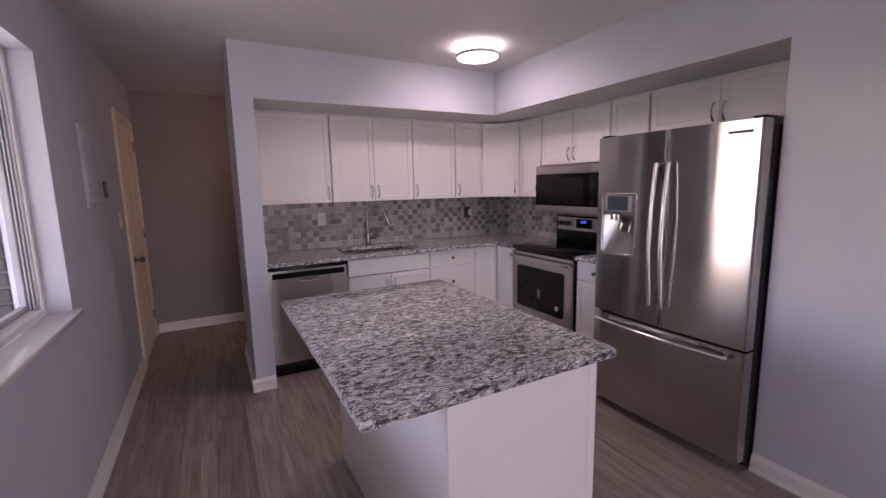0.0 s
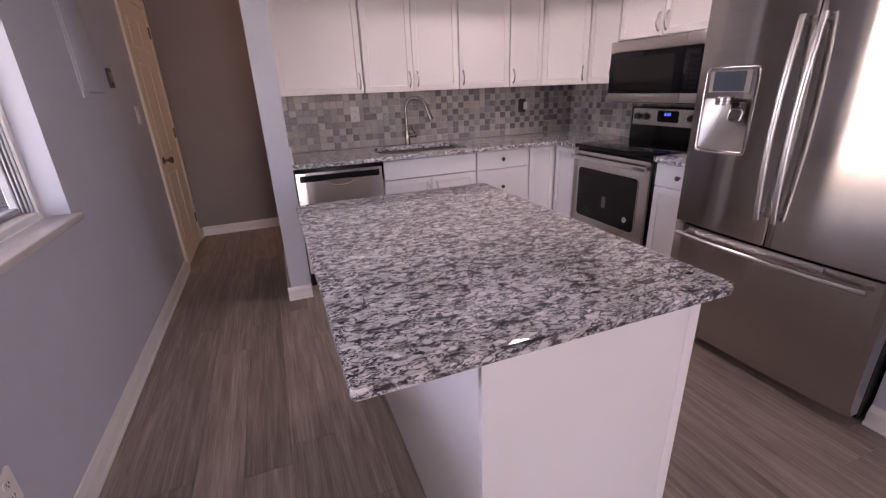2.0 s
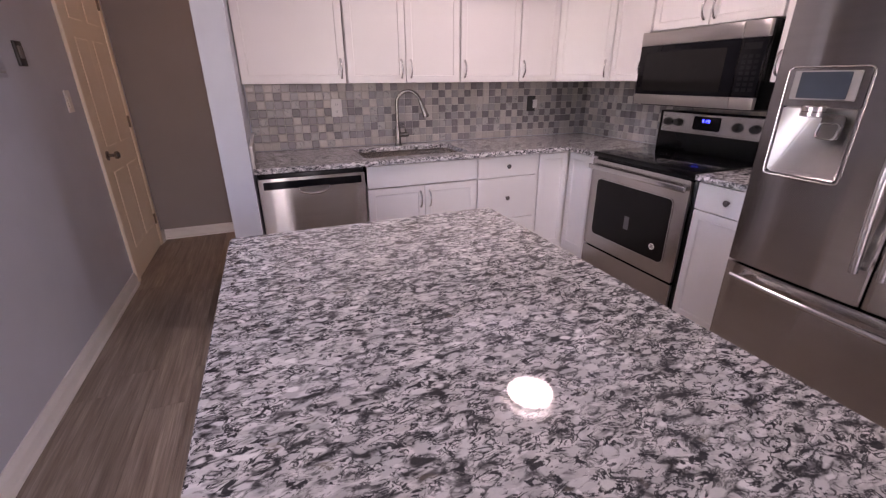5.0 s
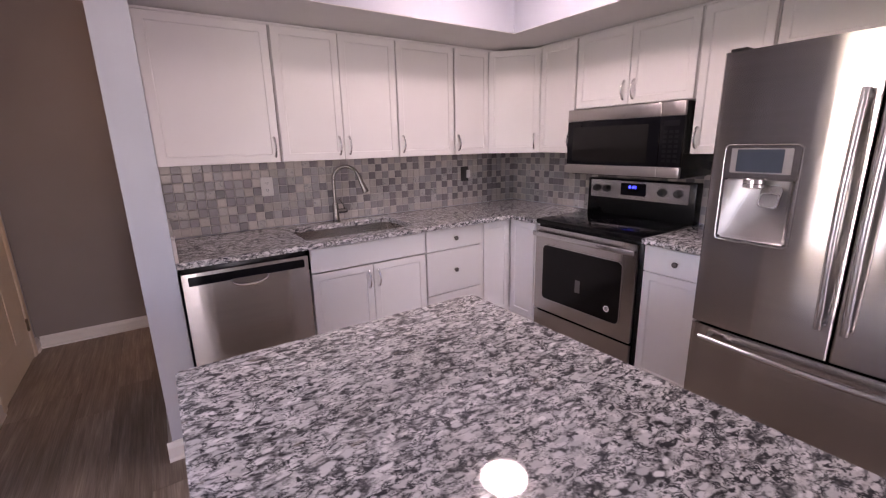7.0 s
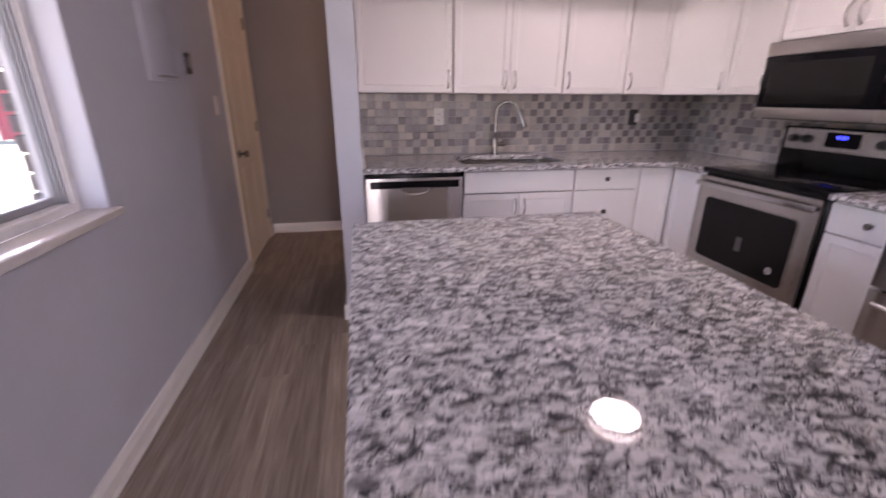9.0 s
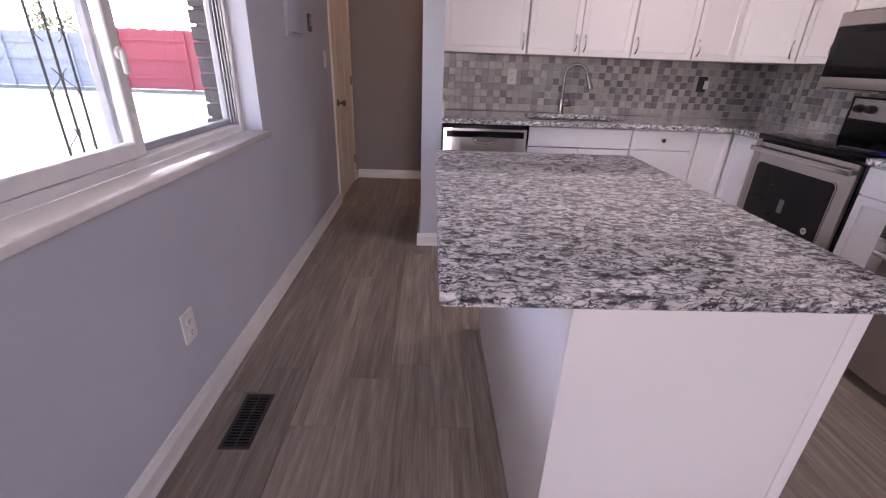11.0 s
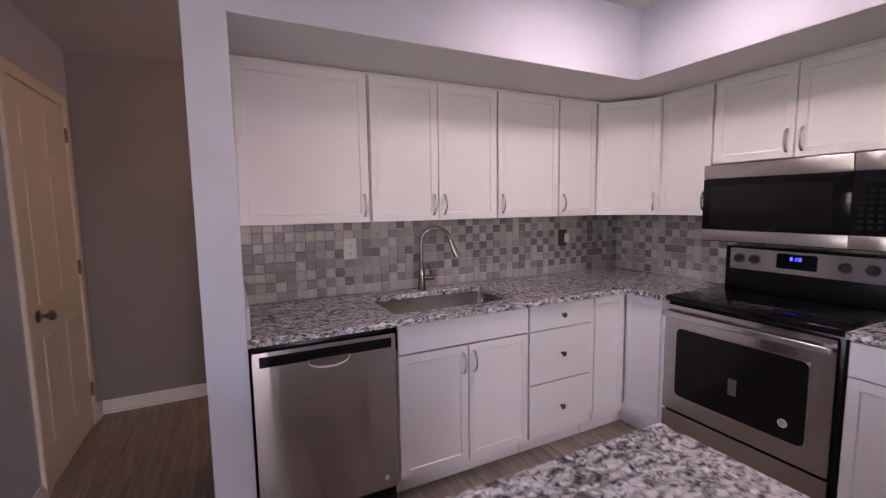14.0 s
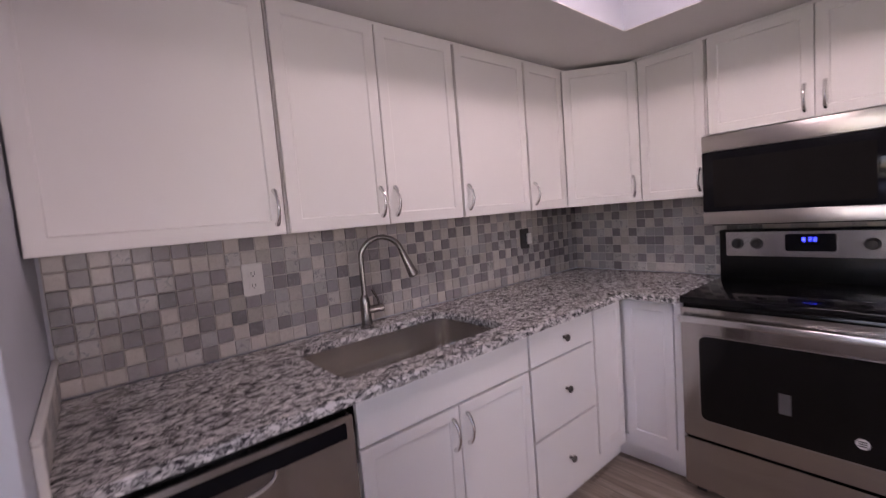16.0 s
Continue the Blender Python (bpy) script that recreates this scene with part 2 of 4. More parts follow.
def add_tube(bm, pts, radius, n=10, flat=1.0):
    """A round bar along pts; radius is a number or one per point."""
    pts = [Vector(p) for p in pts]
    rad = radius if isinstance(radius, (list, tuple)) else [radius] * len(pts)
    rings, up = [], None
    for i, p in enumerate(pts):
        d = (pts[min(i + 1, len(pts) - 1)] - pts[max(i - 1, 0)]).normalized()
        if up is None:
            up = Vector((0, 0, 1)) if abs(d.z) < 0.9 else Vector((1, 0, 0))
        side = d.cross(up).normalized()
        up = side.cross(d).normalized()
        rings.append([bm.verts.new(p + (side * math.cos(2 * math.pi * k / n) + up * math.sin(2 * math.pi * k / n) * flat) * rad[i]) for k in range(n)])
    for a, b in zip(rings, rings[1:]):
        for i in range(n):
            bm.faces.new((a[i], a[(i + 1) % n], b[(i + 1) % n], b[i]))
    bm.faces.new(rings[0][::-1])
    bm.faces.new(rings[-1])


def add_plate(bm, outline, y0, y1):
    """A slab with an outline in x and z, from y0 to y1."""
    a = [bm.verts.new((x, y0, z)) for x, z in outline]
    b = [bm.verts.new((x, y1, z)) for x, z in outline]
    n = len(outline)
    bm.faces.new(a)
    bm.faces.new(b[::-1])
    for i in range(n):
        bm.faces.new((a[i], b[i], b[(i + 1) % n], a[(i + 1) % n]))


def round_rect(x0, x1, z0, z1, r, seg=5):
    pts = []
    for cx, cz, a0 in ((x1 - r, z1 - r, 0), (x0 + r, z1 - r, 90), (x0 + r, z0 + r, 180), (x1 - r, z0 + r, 270)):
        for k in range(seg + 1):
            a = radians(a0 + 90 * k / seg)
            pts.append((cx + r * math.cos(a), cz + r * math.sin(a)))
    return pts


def mesh(name, bm, mat, smooth=0.0):
    bmesh.ops.recalc_face_normals(bm, faces=bm.faces)
    me = bpy.data.meshes.new(name)
    bm.to_mesh(me)
    bm.free()
    me.materials.append(mat)
    if smooth:
        me.shade_smooth()
        me.set_sharp_from_angle(angle=radians(smooth))
    return me


def part(name, bm, mat, parent=None, m=None, label="", smooth=35.0):
    ob = new(name, mesh(name, bm, mat, smooth))
    if parent:
        ob.parent = parent
    if m is not None:
        ob.matrix_basis = m
    if label:
        ob["label"] = label
    return ob


def boxpart(name, mat, parent, x0, x1, y0, y1, z0, z1, r=0.003, seg=2, label=""):
    bm = bmesh.new()
    add_box(bm, x0, x1, y0, y1, z0, z1, r, seg)
    return part(name, bm, mat, parent, label=label)


def thing(name, m, label, category, group=""):
    ob = new(name)
    ob.empty_display_size = 0.1
    ob.matrix_basis = m
    return tagged(ob, label, category, group)


def structure(name, bm, mat, label):
    ob = part(name, bm, mat)
    return tagged(ob, label, kind="structure")


def sbox(name, mat, label, x0, x1, y0, y1, z0, z1, r=0.0):
    bm = bmesh.new()
    add_box(bm, x0, x1, y0, y1, z0, z1, r, 2)
    return structure(name, bm, mat, label)


# ---- the plan ----
BACK, RIGHT, CEILZ, SOFZ = 5.60, 3.67, 2.45, 2.092
SOFX, SOFY = 2.935, 4.83            # front faces of the soffit
NEAR = -2.6                          # wall behind the start of the walk
HALLY, HALLX = 6.80, 2.0
WY0, WY1, WZ0, WZ1 = 2.45, 4.11, 0.922, 2.08   # window opening

floor = sbox("floor", UNDER, "underlay beneath grey wood-look planks", -0.02, 3.72, NEAR, HALLY, -0.08, -0.006)

bm = bmesh.new()
for xa, xb, g in ((-0.172, 0, 0.0), (-0.26, -0.173, 0.20)):
    add_box(bm, xa, xb, NEAR - 0.15, WY0 - g, -0.1, 2.6)
    add_box(bm, xa, xb, WY1 + g, HALLY + 0.12, -0.1, 2.6)
    add_box(bm, xa, xb, WY0 - g, WY1 + g, -0.1, WZ0 - 0.03)
    add_box(bm, xa, xb, WY0 - g, WY1 + g, WZ1, 2.6)
wall_w = structure("wall_west", bm, WALL, "blue-grey painted wall with a wide window opening")
# out of view; the opening is assumed and sized to let light in
bm = bmesh.new()
add_box(bm, 0, 1.05, NEAR - 0.15, NEAR, -0.1, 2.6)
add_box(bm, 1.95, 3.8, NEAR - 0.15, NEAR, -0.1, 2.6)
add_box(bm, 1.05, 1.95, NEAR - 0.15, NEAR, 2.1, 2.6)
structure("wall_south", bm, WALL, "unseen blue-grey wall with an opening added to admit light")
bm = bmesh.new()
add_box(bm, SOFX, 3.79, NEAR, 2.575, -0.1, 2.6)
wall_e = structure("wall_east_return", bm, WALL, "blue-grey painted wall beside the refrigerator recess")
wall_r = sbox("wall_east", WALL, "blue-grey wall behind range and cabinets", RIGHT, 3.79, 2.575, BACK + 0.12, -0.1, 2.6)
wall_b = sbox("wall_north", WALL, "grey wall behind sink and mosaic backsplash", 0.935, RIGHT, BACK, BACK + 0.12, -0.1, 2.6)
sbox("wall_stub", WALL, "narrow painted wall end beside the dishwasher", 0.798, 0.935, SOFY, BACK + 0.12, -0.1, 2.6)
sbox("wall_hall_end", HALLWALL, "dimmed taupe painted wall closing the hallway", 0, HALLX + 0.12, HALLY, HALLY + 0.12, -0.1, 2.6)
sbox("wall_hall_east", HALLWALL, "dimmed taupe painted hallway wall", HALLX, HALLX + 0.12, BACK + 0.12, HALLY, -0.1, 2.6)
bm = bmesh.new()
add_box(bm, 0.935, SOFX, SOFY, BACK, SOFZ, 2.6)
add_box(bm, SOFX, RIGHT, 2.575, BACK, SOFZ, 2.6)
structure("soffit", bm, WALL, "boxed painted soffit above the upper cabinets")
# thin white board added to lighten the underside in place of bounced light
bm = bmesh.new()
add_box(bm, 0.937, SOFX + 0.001, SOFY + 0.001, BACK - 0.002, SOFZ - 0.004, SOFZ - 0.0005)
add_box(bm, SOFX + 0.0015, RIGHT - 0.002, 2.577, BACK - 0.002, SOFZ - 0.004, SOFZ - 0.0005)
structure("ceiling_soffit_lightened", bm, CEIL, "added white board lightening the soffit underside")
sbox("ceiling", CEIL, "white textured ceiling", -0.26, 3.8, NEAR - 0.15, HALLY + 0.12, CEILZ, 2.62)


def skirting(name, pts, h=0.092, d=0.018):
    """A moulded skirting board along pts, each (x, y, side) run straight."""
    for (x0, y0), (x1, y1), (nx, ny) in pts:
        bm = bmesh.new()
        prof = [(0, 0), (d + 0.009, 0), (d + 0.007, 0.013), (d, 0.018), (d, h * 0.72), (d * 0.55, h * 0.84), (d * 0.45, h), (0, h)]
        ends = []
        for x, y in ((x0, y0), (x1, y1)):
            ends.append([bm.verts.new((x + nx * u, y + ny * u, z)) for u, z in prof])
        n = len(prof)
        for i in range(n):
            bm.faces.new((ends[0][i], ends[0][(i + 1) % n], ends[1][(i + 1) % n], ends[1][i]))
        bm.faces.new(ends[0])
        bm.faces.new(ends[1][::-1])
        tagged(part(name, bm, TRIM, smooth=30), "white moulded skirting board along the wall", kind="structure")


skirting("baseboard", [
    ((0, NEAR), (0, 5.79), (1, 0)), ((0, 6.69), (0, HALLY), (1, 0)),
    ((0.024, HALLY), (HALLX, HALLY), (0, -1)),
    ((0.798 - 0.024, SOFY), (0.935, SOFY), (0, -1)), ((0.798, SOFY), (0.798, BACK + 0.12), (-1, 0)),
    ((SOFX, NEAR), (SOFX, 2.575), (-1, 0)),
])

# ---- window ----
FX0, FX1 = -0.17, -0.09
win = tagged(new("window_1"), "white vinyl sliding window with two panes", kind="structure")


def frame_bars(bm, x0, x1, y0, y1, z0, z1, w):
    add_box(bm, x0, x1, y0, y0 + w, z0, z1, 0.004)
    add_box(bm, x0, x1, y1 - w, y1, z0, z1, 0.004)
    add_box(bm, x0, x1, y0 + w, y1 - w, z0, z0 + w, 0.004)
    add_box(bm, x0, x1, y0 + w, y1 - w, z1 - w, z1, 0.004)


bm = bmesh.new()
frame_bars(bm, FX0, FX1, WY0, WY1, WZ0, WZ1, 0.034)
part("frame", bm, VINYL, win)
bm = bmesh.new()
frame_bars(bm, -0.128, -0.094, WY0 + 0.035, 3.32, WZ0 + 0.035, WZ1 - 0.035, 0.05)
sash = part("sash", bm, VINYL, win)
bm = bmesh.new()
frame_bars(bm, -0.165, -0.135, 3.26, WY1 - 0.035, WZ0 + 0.035, WZ1 - 0.035, 0.026)
part("sash", bm, SASHGREY, win)
bm = bmesh.new()
for k in range(3):
    add_box(bm, -0.130 + 0.012 * k, -0.124 + 0.012 * k, WY1 - 0.058 + 0.007 * k, WY1 - 0.034, WZ0 + 0.035, WZ1 - 0.035)
part("jamb_track", bm, SASHGREY, win)
bm = bmesh.new()
add_box(bm, -0.113, -0.109, WY0 + 0.08, 3.275, WZ0 + 0.09, WZ1 - 0.09)
pane = part("pane", bm, GLASS, win)
pane.visible_shadow = False
bm = bmesh.new()
add_box(bm, -0.152, -0.148, 3.28, WY1 - 0.06, WZ0 + 0.06, WZ1 - 0.06)
pane = part("pane", bm, GLASS, win)
pane.visible_shadow = False
bm = bmesh.new()
add_lathe(bm, [(0.018, 0), (0.018, 0.01), (0.013, 0.014)], pose(-0.0945, 3.295, 1.27, 0, 90, 0))
add_box(bm, -0.086, -0.072, 3.284, 3.306, 1.21, 1.28, 0.004)
part("latch", bm, VINYL, win, label="white sash lock")
bm = bmesh.new()
add_box(bm, -0.089, 0.034, WY0 - 0.06, WY1 + 0.03, WZ0 - 0.028, WZ0 + 0.003, 0.006, 3)
part("sill", bm, MARBLE, win, label="pale cultured marble sill")

# ---- hall door ----
door = tagged(new("door_1"), "closed cream six-panel door with a lever handle", kind="structure")
DY0, DY1, DH = 5.86, 6.625, 2.06
bm = bmesh.new()
add_box(bm, 0.0, 0.02, DY0 - 0.065, DY0 - 0.004, 0, DH + 0.068, 0.004)
add_box(bm, 0.0, 0.02, DY1 + 0.004, DY1 + 0.065, 0, DH + 0.068, 0.004)
add_box(bm, 0.0, 0.019, DY0 - 0.004, DY1 + 0.004, DH + 0.006, DH + 0.068, 0.004)
part("casing", bm, DOORP, door)
bm = bmesh.new()
add_box(bm, 0.0, 0.012, DY0, DY1, 0.012, DH, 0.002)
pw = (DY1 - DY0 - 0.33) / 2
for c in range(2):
    y0 = DY0 + 0.11 + c * (pw + 0.11)
    for z0, z1 in ((0.22, 0.78), (0.95, 1.62), (1.73, 1.94)):
        add_box(bm, 0.0105, 0.0145, y0, y0 + pw, z0, z1, 0.0035, 1)
part("leaf", bm, DOORP, door)
for z in (0.25, 1.065, 1.89):
    bm = bmesh.new()
    add_box(bm, 0.012, 0.024, DY1 - 0.012, DY1 + 0.012, z - 0.045, z + 0.045, 0.003)
    part("hinge", bm, BRASS, door, label="aged brass hinge")
bm = bmesh.new()
add_lathe(bm, [(0.032, 0.012), (0.032, 0.018), (0.012, 0.022), (0.011, 0.05), (0.024, 0.058), (0.027, 0.072), (0.018, 0.082), (0.002, 0.083)], pose(0, 5.93, 0.90, 0, 90, 0))
part("handle", bm, NICKEL, door, label="satin nickel knob", smooth=40)

# ---- ceiling light ----
lamp = thing("ceiling_light", pose(2.40, 4.28, CEILZ), "round flush ceiling light, glowing, with a nickel ring", "ceiling light")
bm = bmesh.new()
add_lathe(bm, [(0.147, -0.052), (0.157, -0.052), (0.161, -0.056), (0.161, -0.070), (0.157, -0.074), (0.147, -0.074)], None, 48)
part("ring", bm, plain("satin_ring", (0.62, 0.6, 0.58), 0.4, 0.6), lamp)
bm = bmesh.new()
add_lathe(bm, [(0.150, -0.001), (0.152, -0.02), (0.150, -0.0515)], None, 48)
part("drum", bm, DRUM, lamp, label="glowing white drum")
bm = bmesh.new()
add_lathe(bm, [(0.144, -0.0745), (0.13, -0.079), (0.09, -0.083), (0.004, -0.085)], None, 48)
part("diffuser", bm, DIFFUSER, lamp, label="glowing white diffuser")

# out of view; this fixture is assumed, to give the hall warm light
assumed_hall_lamp = thing("ceiling_light", pose(1.45, 6.25, CEILZ), "unseen warm ceiling light, glowing, assumed in the hallway", "ceiling light")
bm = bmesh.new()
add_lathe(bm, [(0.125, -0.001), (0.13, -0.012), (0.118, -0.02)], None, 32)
part("base", bm, NICKEL, assumed_hall_lamp)
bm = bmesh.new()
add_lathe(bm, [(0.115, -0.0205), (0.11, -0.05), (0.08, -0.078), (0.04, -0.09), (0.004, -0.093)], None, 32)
part("bowl", bm, glow("warm_lamp_bowl", (1.0, 0.70, 0.46), 2.3), assumed_hall_lamp, label="glowing warm glass bowl")

# ---- cabinets ----


def shaker(w, h, rail=0.057, t=0.019, slope=0.006, depth=0.005):
    """A framed door front: x 0..w, z 0..h, front face at y = -t."""
    bm = bmesh.new()
    add_box(bm, 0, w, -t, 0, 0, h)
    bm.faces.ensure_lookup_table()
    f = min(bm.faces, key=lambda q: q.calc_center_median().y)
    bmesh.ops.inset_region(bm, faces=[f], thickness=min(rail, w * 0.3, h * 0.3), depth=0)
    bmesh.ops.inset_region(bm, faces=[f], thickness=slope, depth=-depth)
    es = [e for e in bm.edges if all(abs(v.co.y + t) < 1e-5 for v in e.verts) and any(min(v.co.x, w - v.co.x, v.co.z, h - v.co.z) < 1e-5 for v in e.verts) and e.calc_length() > 0.05
          and all(min(v.co.x, w - v.co.x, v.co.z, h - v.co.z) < 1e-5 for v in e.verts)]
    bmesh.ops.bevel(bm, geom=es, offset=0.002, segments=2, affect="EDGES")
    return bm


def slab_front(w, h, t=0.019):
    bm = bmesh.new()
    add_box(bm, 0, w, -t, 0, 0, h, 0.002, 2)
    return bm


def pull_mesh():
    """A bow pull, upright, 10 cm between feet, flared at both ends."""
    bm = bmesh.new()
    pts, rad = [], []
    for k in range(13):
        u = k / 12
        pts.append((0, -0.004 - 0.026 * math.sin(math.pi * u) ** 0.7, -0.052 + 0.104 * u))
        rad.append(0.0055 + 0.0026 * abs(2 * u - 1) ** 2)
    add_tube(bm, pts, rad, 8)
    for s in (-1, 1):
        add_lathe(bm, [(0.008, 0), (0.007, 0.004), (0.005, 0.008)], pose(0, 0, s * 0.052, 90, 0, 0), 10)
    return mesh("handle", bm, CHROME, 60)


def knob_mesh():
    bm = bmesh.new()
    add_lathe(bm, [(0.007, 0), (0.005, 0.01), (0.006, 0.014), (0.0145, 0.018), (0.0155, 0.022), (0.012, 0.027), (0.003, 0.029)], pose(0, 0, 0, 90, 0, 0), 18)
    return mesh("knob", bm, BRONZE, 50)


PULL, KNOB = pull_mesh(), knob_mesh()


def cabinet(name, m, w, d, z0, z1, fronts, label, group, kick=0.0, name_front="door"):
    """A cabinet whose front lies in local y = 0, reaching back to y = d. fronts: (x0, x1, z0, z1, style, handle x, handle z, kind)."""
    root = thing(name, m, label, "cabinet", group)
    boxpart("body", CAB, root, 0.0015, w - 0.0015, 0.001, d, z0, z1, 0.001, 1)
    if kick:
        boxpart("toe_kick", CAB, root, 0.0015, w - 0.0015, 0.07, d, 0.0, z0 - 0.0005, 0.001, 1)
    for x0, x1, a, b, style, hx, hz, hk in fronts:
        g = 0.0025
        x0, x1 = x0 + (0.003 if x0 < 0.001 else 0), x1 - (0.003 if x1 > w - 0.001 else 0)
        bm = shaker(x1 - x0 - 2 * g, b - a - 2 * g) if style == "shaker" else slab_front(x1 - x0 - 2 * g, b - a - 2 * g)
        dr = part("drawer" if hk == "knob" else name_front, bm, CAB, root, pose(x0 + g, -0.001, a + g), smooth=0)
        if hk:
            h = new("handle" if hk == "pull" else "knob", PULL if hk == "pull" else KNOB)
            h.parent = dr
            h.matrix_basis = pose(hx - x0 - g, -0.0195, hz - a - g)
            h["label"] = "bright chrome bow pull" if hk == "pull" else "dark metal round knob"
    return root


UZ0, UZ1 = 1.345, 2.072
UF = 5.28          # carcass front; the doors stand proud of it
UL = "white shaker wall cabinet under the soffit"
UG = "white wall cabinets"


def upper_n(x0, x1, splits, hs):
    w = x1 - x0
    xs = [0] + [s - x0 for s in splits] + [w]
    fr = []
    for i in range(len(xs) - 1):
        hx = xs[i + 1] - 0.032 if hs[i] == "r" else xs[i] + 0.032
        fr.append((xs[i], xs[i + 1], UZ0, UZ1, "shaker", hx, UZ0 + 0.085, "pull"))
    return cabinet("wall_cabinet", pose(x0, UF, 0), w, BACK - UF - 0.003, UZ0, UZ1, fr, UL, UG)


upper_n(0.938, 1.545, [], "r")
upper_n(1.548, 2.310, [1.930], "rl")
upper_n(2.313, 2.770, [], "l")
upper_n(2.773, 3.090, [], "l")
UX = 3.354


def upper_e(y0, y1, splits, hs, z0=UZ0, hz=0.085):
    """y0 is the far end, y1 the near end."""
    w = y0 - y1
    xs = [0] + [y0 - s for s in splits] + [w]
    fr = []
    for i in range(len(xs) - 1):
        hx = xs[i + 1] - 0.032 if hs[i] == "r" else xs[i] + 0.032
        fr.append((xs[i], xs[i + 1], z0, UZ1, "shaker", hx, z0 + hz, "pull"))
    return cabinet("wall_cabinet", pose(UX, y0, 0, 0, 0, -90), w, RIGHT - UX - 0.003, z0, UZ1, fr, UL, UG)


upper_e(4.972, 4.655, [], "r")
upper_e(4.650, 3.880, [4.265], "rl", 1.63)
upper_e(3.875, 3.550, [], "l")
upper_e(3.545, 2.585, [3.085], "rl", 1.80, 0.075)

# corner cabinet with a face across the corner
cx0, cy0, cx1, cy1 = 3.095, 5.28, 3.354, 4.977
ang = math.degrees(math.atan2(cy1 - cy0, cx1 - cx0))
cw = math.hypot(cx1 - cx0, cy1 - cy0)
corner = thing("wall_cabinet", pose(cx0, cy0, 0, 0, 0, ang), "white diagonal corner wall cabinet", "cabinet", UG)
inv = pose(cx0, cy0, 0, 0, 0, ang).inverted()
bm = bmesh.new()
ring = [inv @ Vector((x, y, 0)) for x, y in ((cx0, cy0 + 0.002), (cx1 - 0.001, cy1 + 0.001), (RIGHT - 0.003, cy1 + 0.001), (RIGHT - 0.003, BACK - 0.003), (cx0, BACK - 0.003))]
lo = [bm.verts.new((p.x, p.y + 0.001, UZ0)) for p in ring]
hi = [bm.verts.new((p.x, p.y + 0.001, UZ1)) for p in ring]
bm.faces.new(lo)
bm.faces.new(hi[::-1])
for i in range(5):
    bm.faces.new((lo[i], hi[i], hi[(i + 1) % 5], lo[(i + 1) % 5]))
part("body", bm, CAB, corner, smooth=0)
dr = part("door", shaker(cw - 0.028, UZ1 - UZ0 - 0.006), CAB, corner, pose(0.014, -0.001, UZ0 + 0.003), smooth=0)
h = new("handle", PULL)
h.parent, h.matrix_basis = dr, pose(cw - 0.06, -0.0195, 0.082)
bm = bmesh.new()
add_box(bm, 0.938, 3.36, UF - 0.004, UF + 0.012, UZ1 + 0.003, SOFZ - 0.0055)
add_box(bm, UX - 0.004, UX + 0.012, 2.60, UF - 0.2, UZ1 + 0.003, SOFZ - 0.0055)
tagged(part("trim", bm, CAB), "white filler strip below the soffit", kind="structure")

# base cabinets
LF, LZ0, LZ1 = 4.98, 0.115, 0.880
LD = BACK - LF - 0.003
LG = "white base cabinets"
cabinet("base_cabinet", pose(1.560, LF, 0), 0.752, LD, LZ0, 0.690, [
    (0, 0.752, 0.735, 0.876, "slab", 0, 0, ""), (0, 0.376, 0.118, 0.732, "shaker", 0.345, 0.640, "pull"), (0.376, 0.752, 0.118, 0.732, "shaker", 0.408, 0.640, "pull")],
    "white sink base cabinet with two shaker doors", LG, 1)
cabinet("base_cabinet", pose(2.314, LF, 0), 0.462, LD, LZ0, LZ1, [
    (0, 0.462, 0.735, 0.876, "slab", 0.231, 0.808, "knob"), (0, 0.462, 0.430, 0.732, "slab", 0.231, 0.585, "knob"), (0, 0.462, 0.118, 0.427, "slab", 0.231, 0.275, "knob")],
    "white drawer base with three plain drawers", LG, 1)
RF = 3.07
cabinet("base_cabinet", pose(RF, 3.908, 0, 0, 0, -90), 0.362, RIGHT - RF - 0.003, LZ0, LZ1, [
    (0, 0.362, 0.735, 0.876, "slab", 0.18, 0.806, "knob"), (0, 0.362, 0.118, 0.732, "shaker", 0.33, 0.64, "pull")],
    "narrow white base cabinet with drawer and door", LG, 1)
# inner corner base: two hinged leaves meeting in the corner
cb = thing("base_cabinet", pose(2.778, LF, 0), "white corner base cabinet with a folding door", "cabinet", LG)
cbx, cby = RF - 2.778, 4.695 - LF
bm = bmesh.new()
add_box(bm, 0.001, 0.03, 0.001, LD, LZ0, LZ1)
add_box(bm, 0.03, RIGHT - 2.778 - 0.003, 0.02, LD, LZ0, LZ1)
add_box(bm, cbx + 0.02, RIGHT - 2.778 - 0.003, cby, 0.02, LZ0, LZ1)
add_box(bm, cbx + 0.001, cbx + 0.02, cby, cby + 0.03, LZ0, LZ1)
add_box(bm, 0.001, cbx - 0.001, 0.001, 0.02, LZ0, LZ0 + 0.045)
add_box(bm, cbx + 0.001, cbx + 0.02, cby + 0.03, 0.02, LZ0, LZ0 + 0.045)
part("body", bm, CAB, cb, smooth=0)
bm = bmesh.new()
add_box(bm, 0.001, RIGHT - 2.778 - 0.003, 0.07, LD, 0, LZ0 - 0.0005)
add_box(bm, cbx + 0.07, RIGHT - 2.778 - 0.003, cby, 0.07, 0, LZ0 - 0.0005)
part("toe_kick", bm, CAB, cb, smooth=0)
part("door", shaker(cbx - 0.052, 0.705), CAB, cb, pose(0.034, 0.012, 0.164), smooth=0)
part("door", shaker(-cby - 0.052, 0.705), CAB, cb, pose(cbx + 0.012, -0.018, 0.164, 0, 0, -90), smooth=0)

# ---- worktop with the sink cut-out ----
CT0, CT1 = 0.884, 0.914
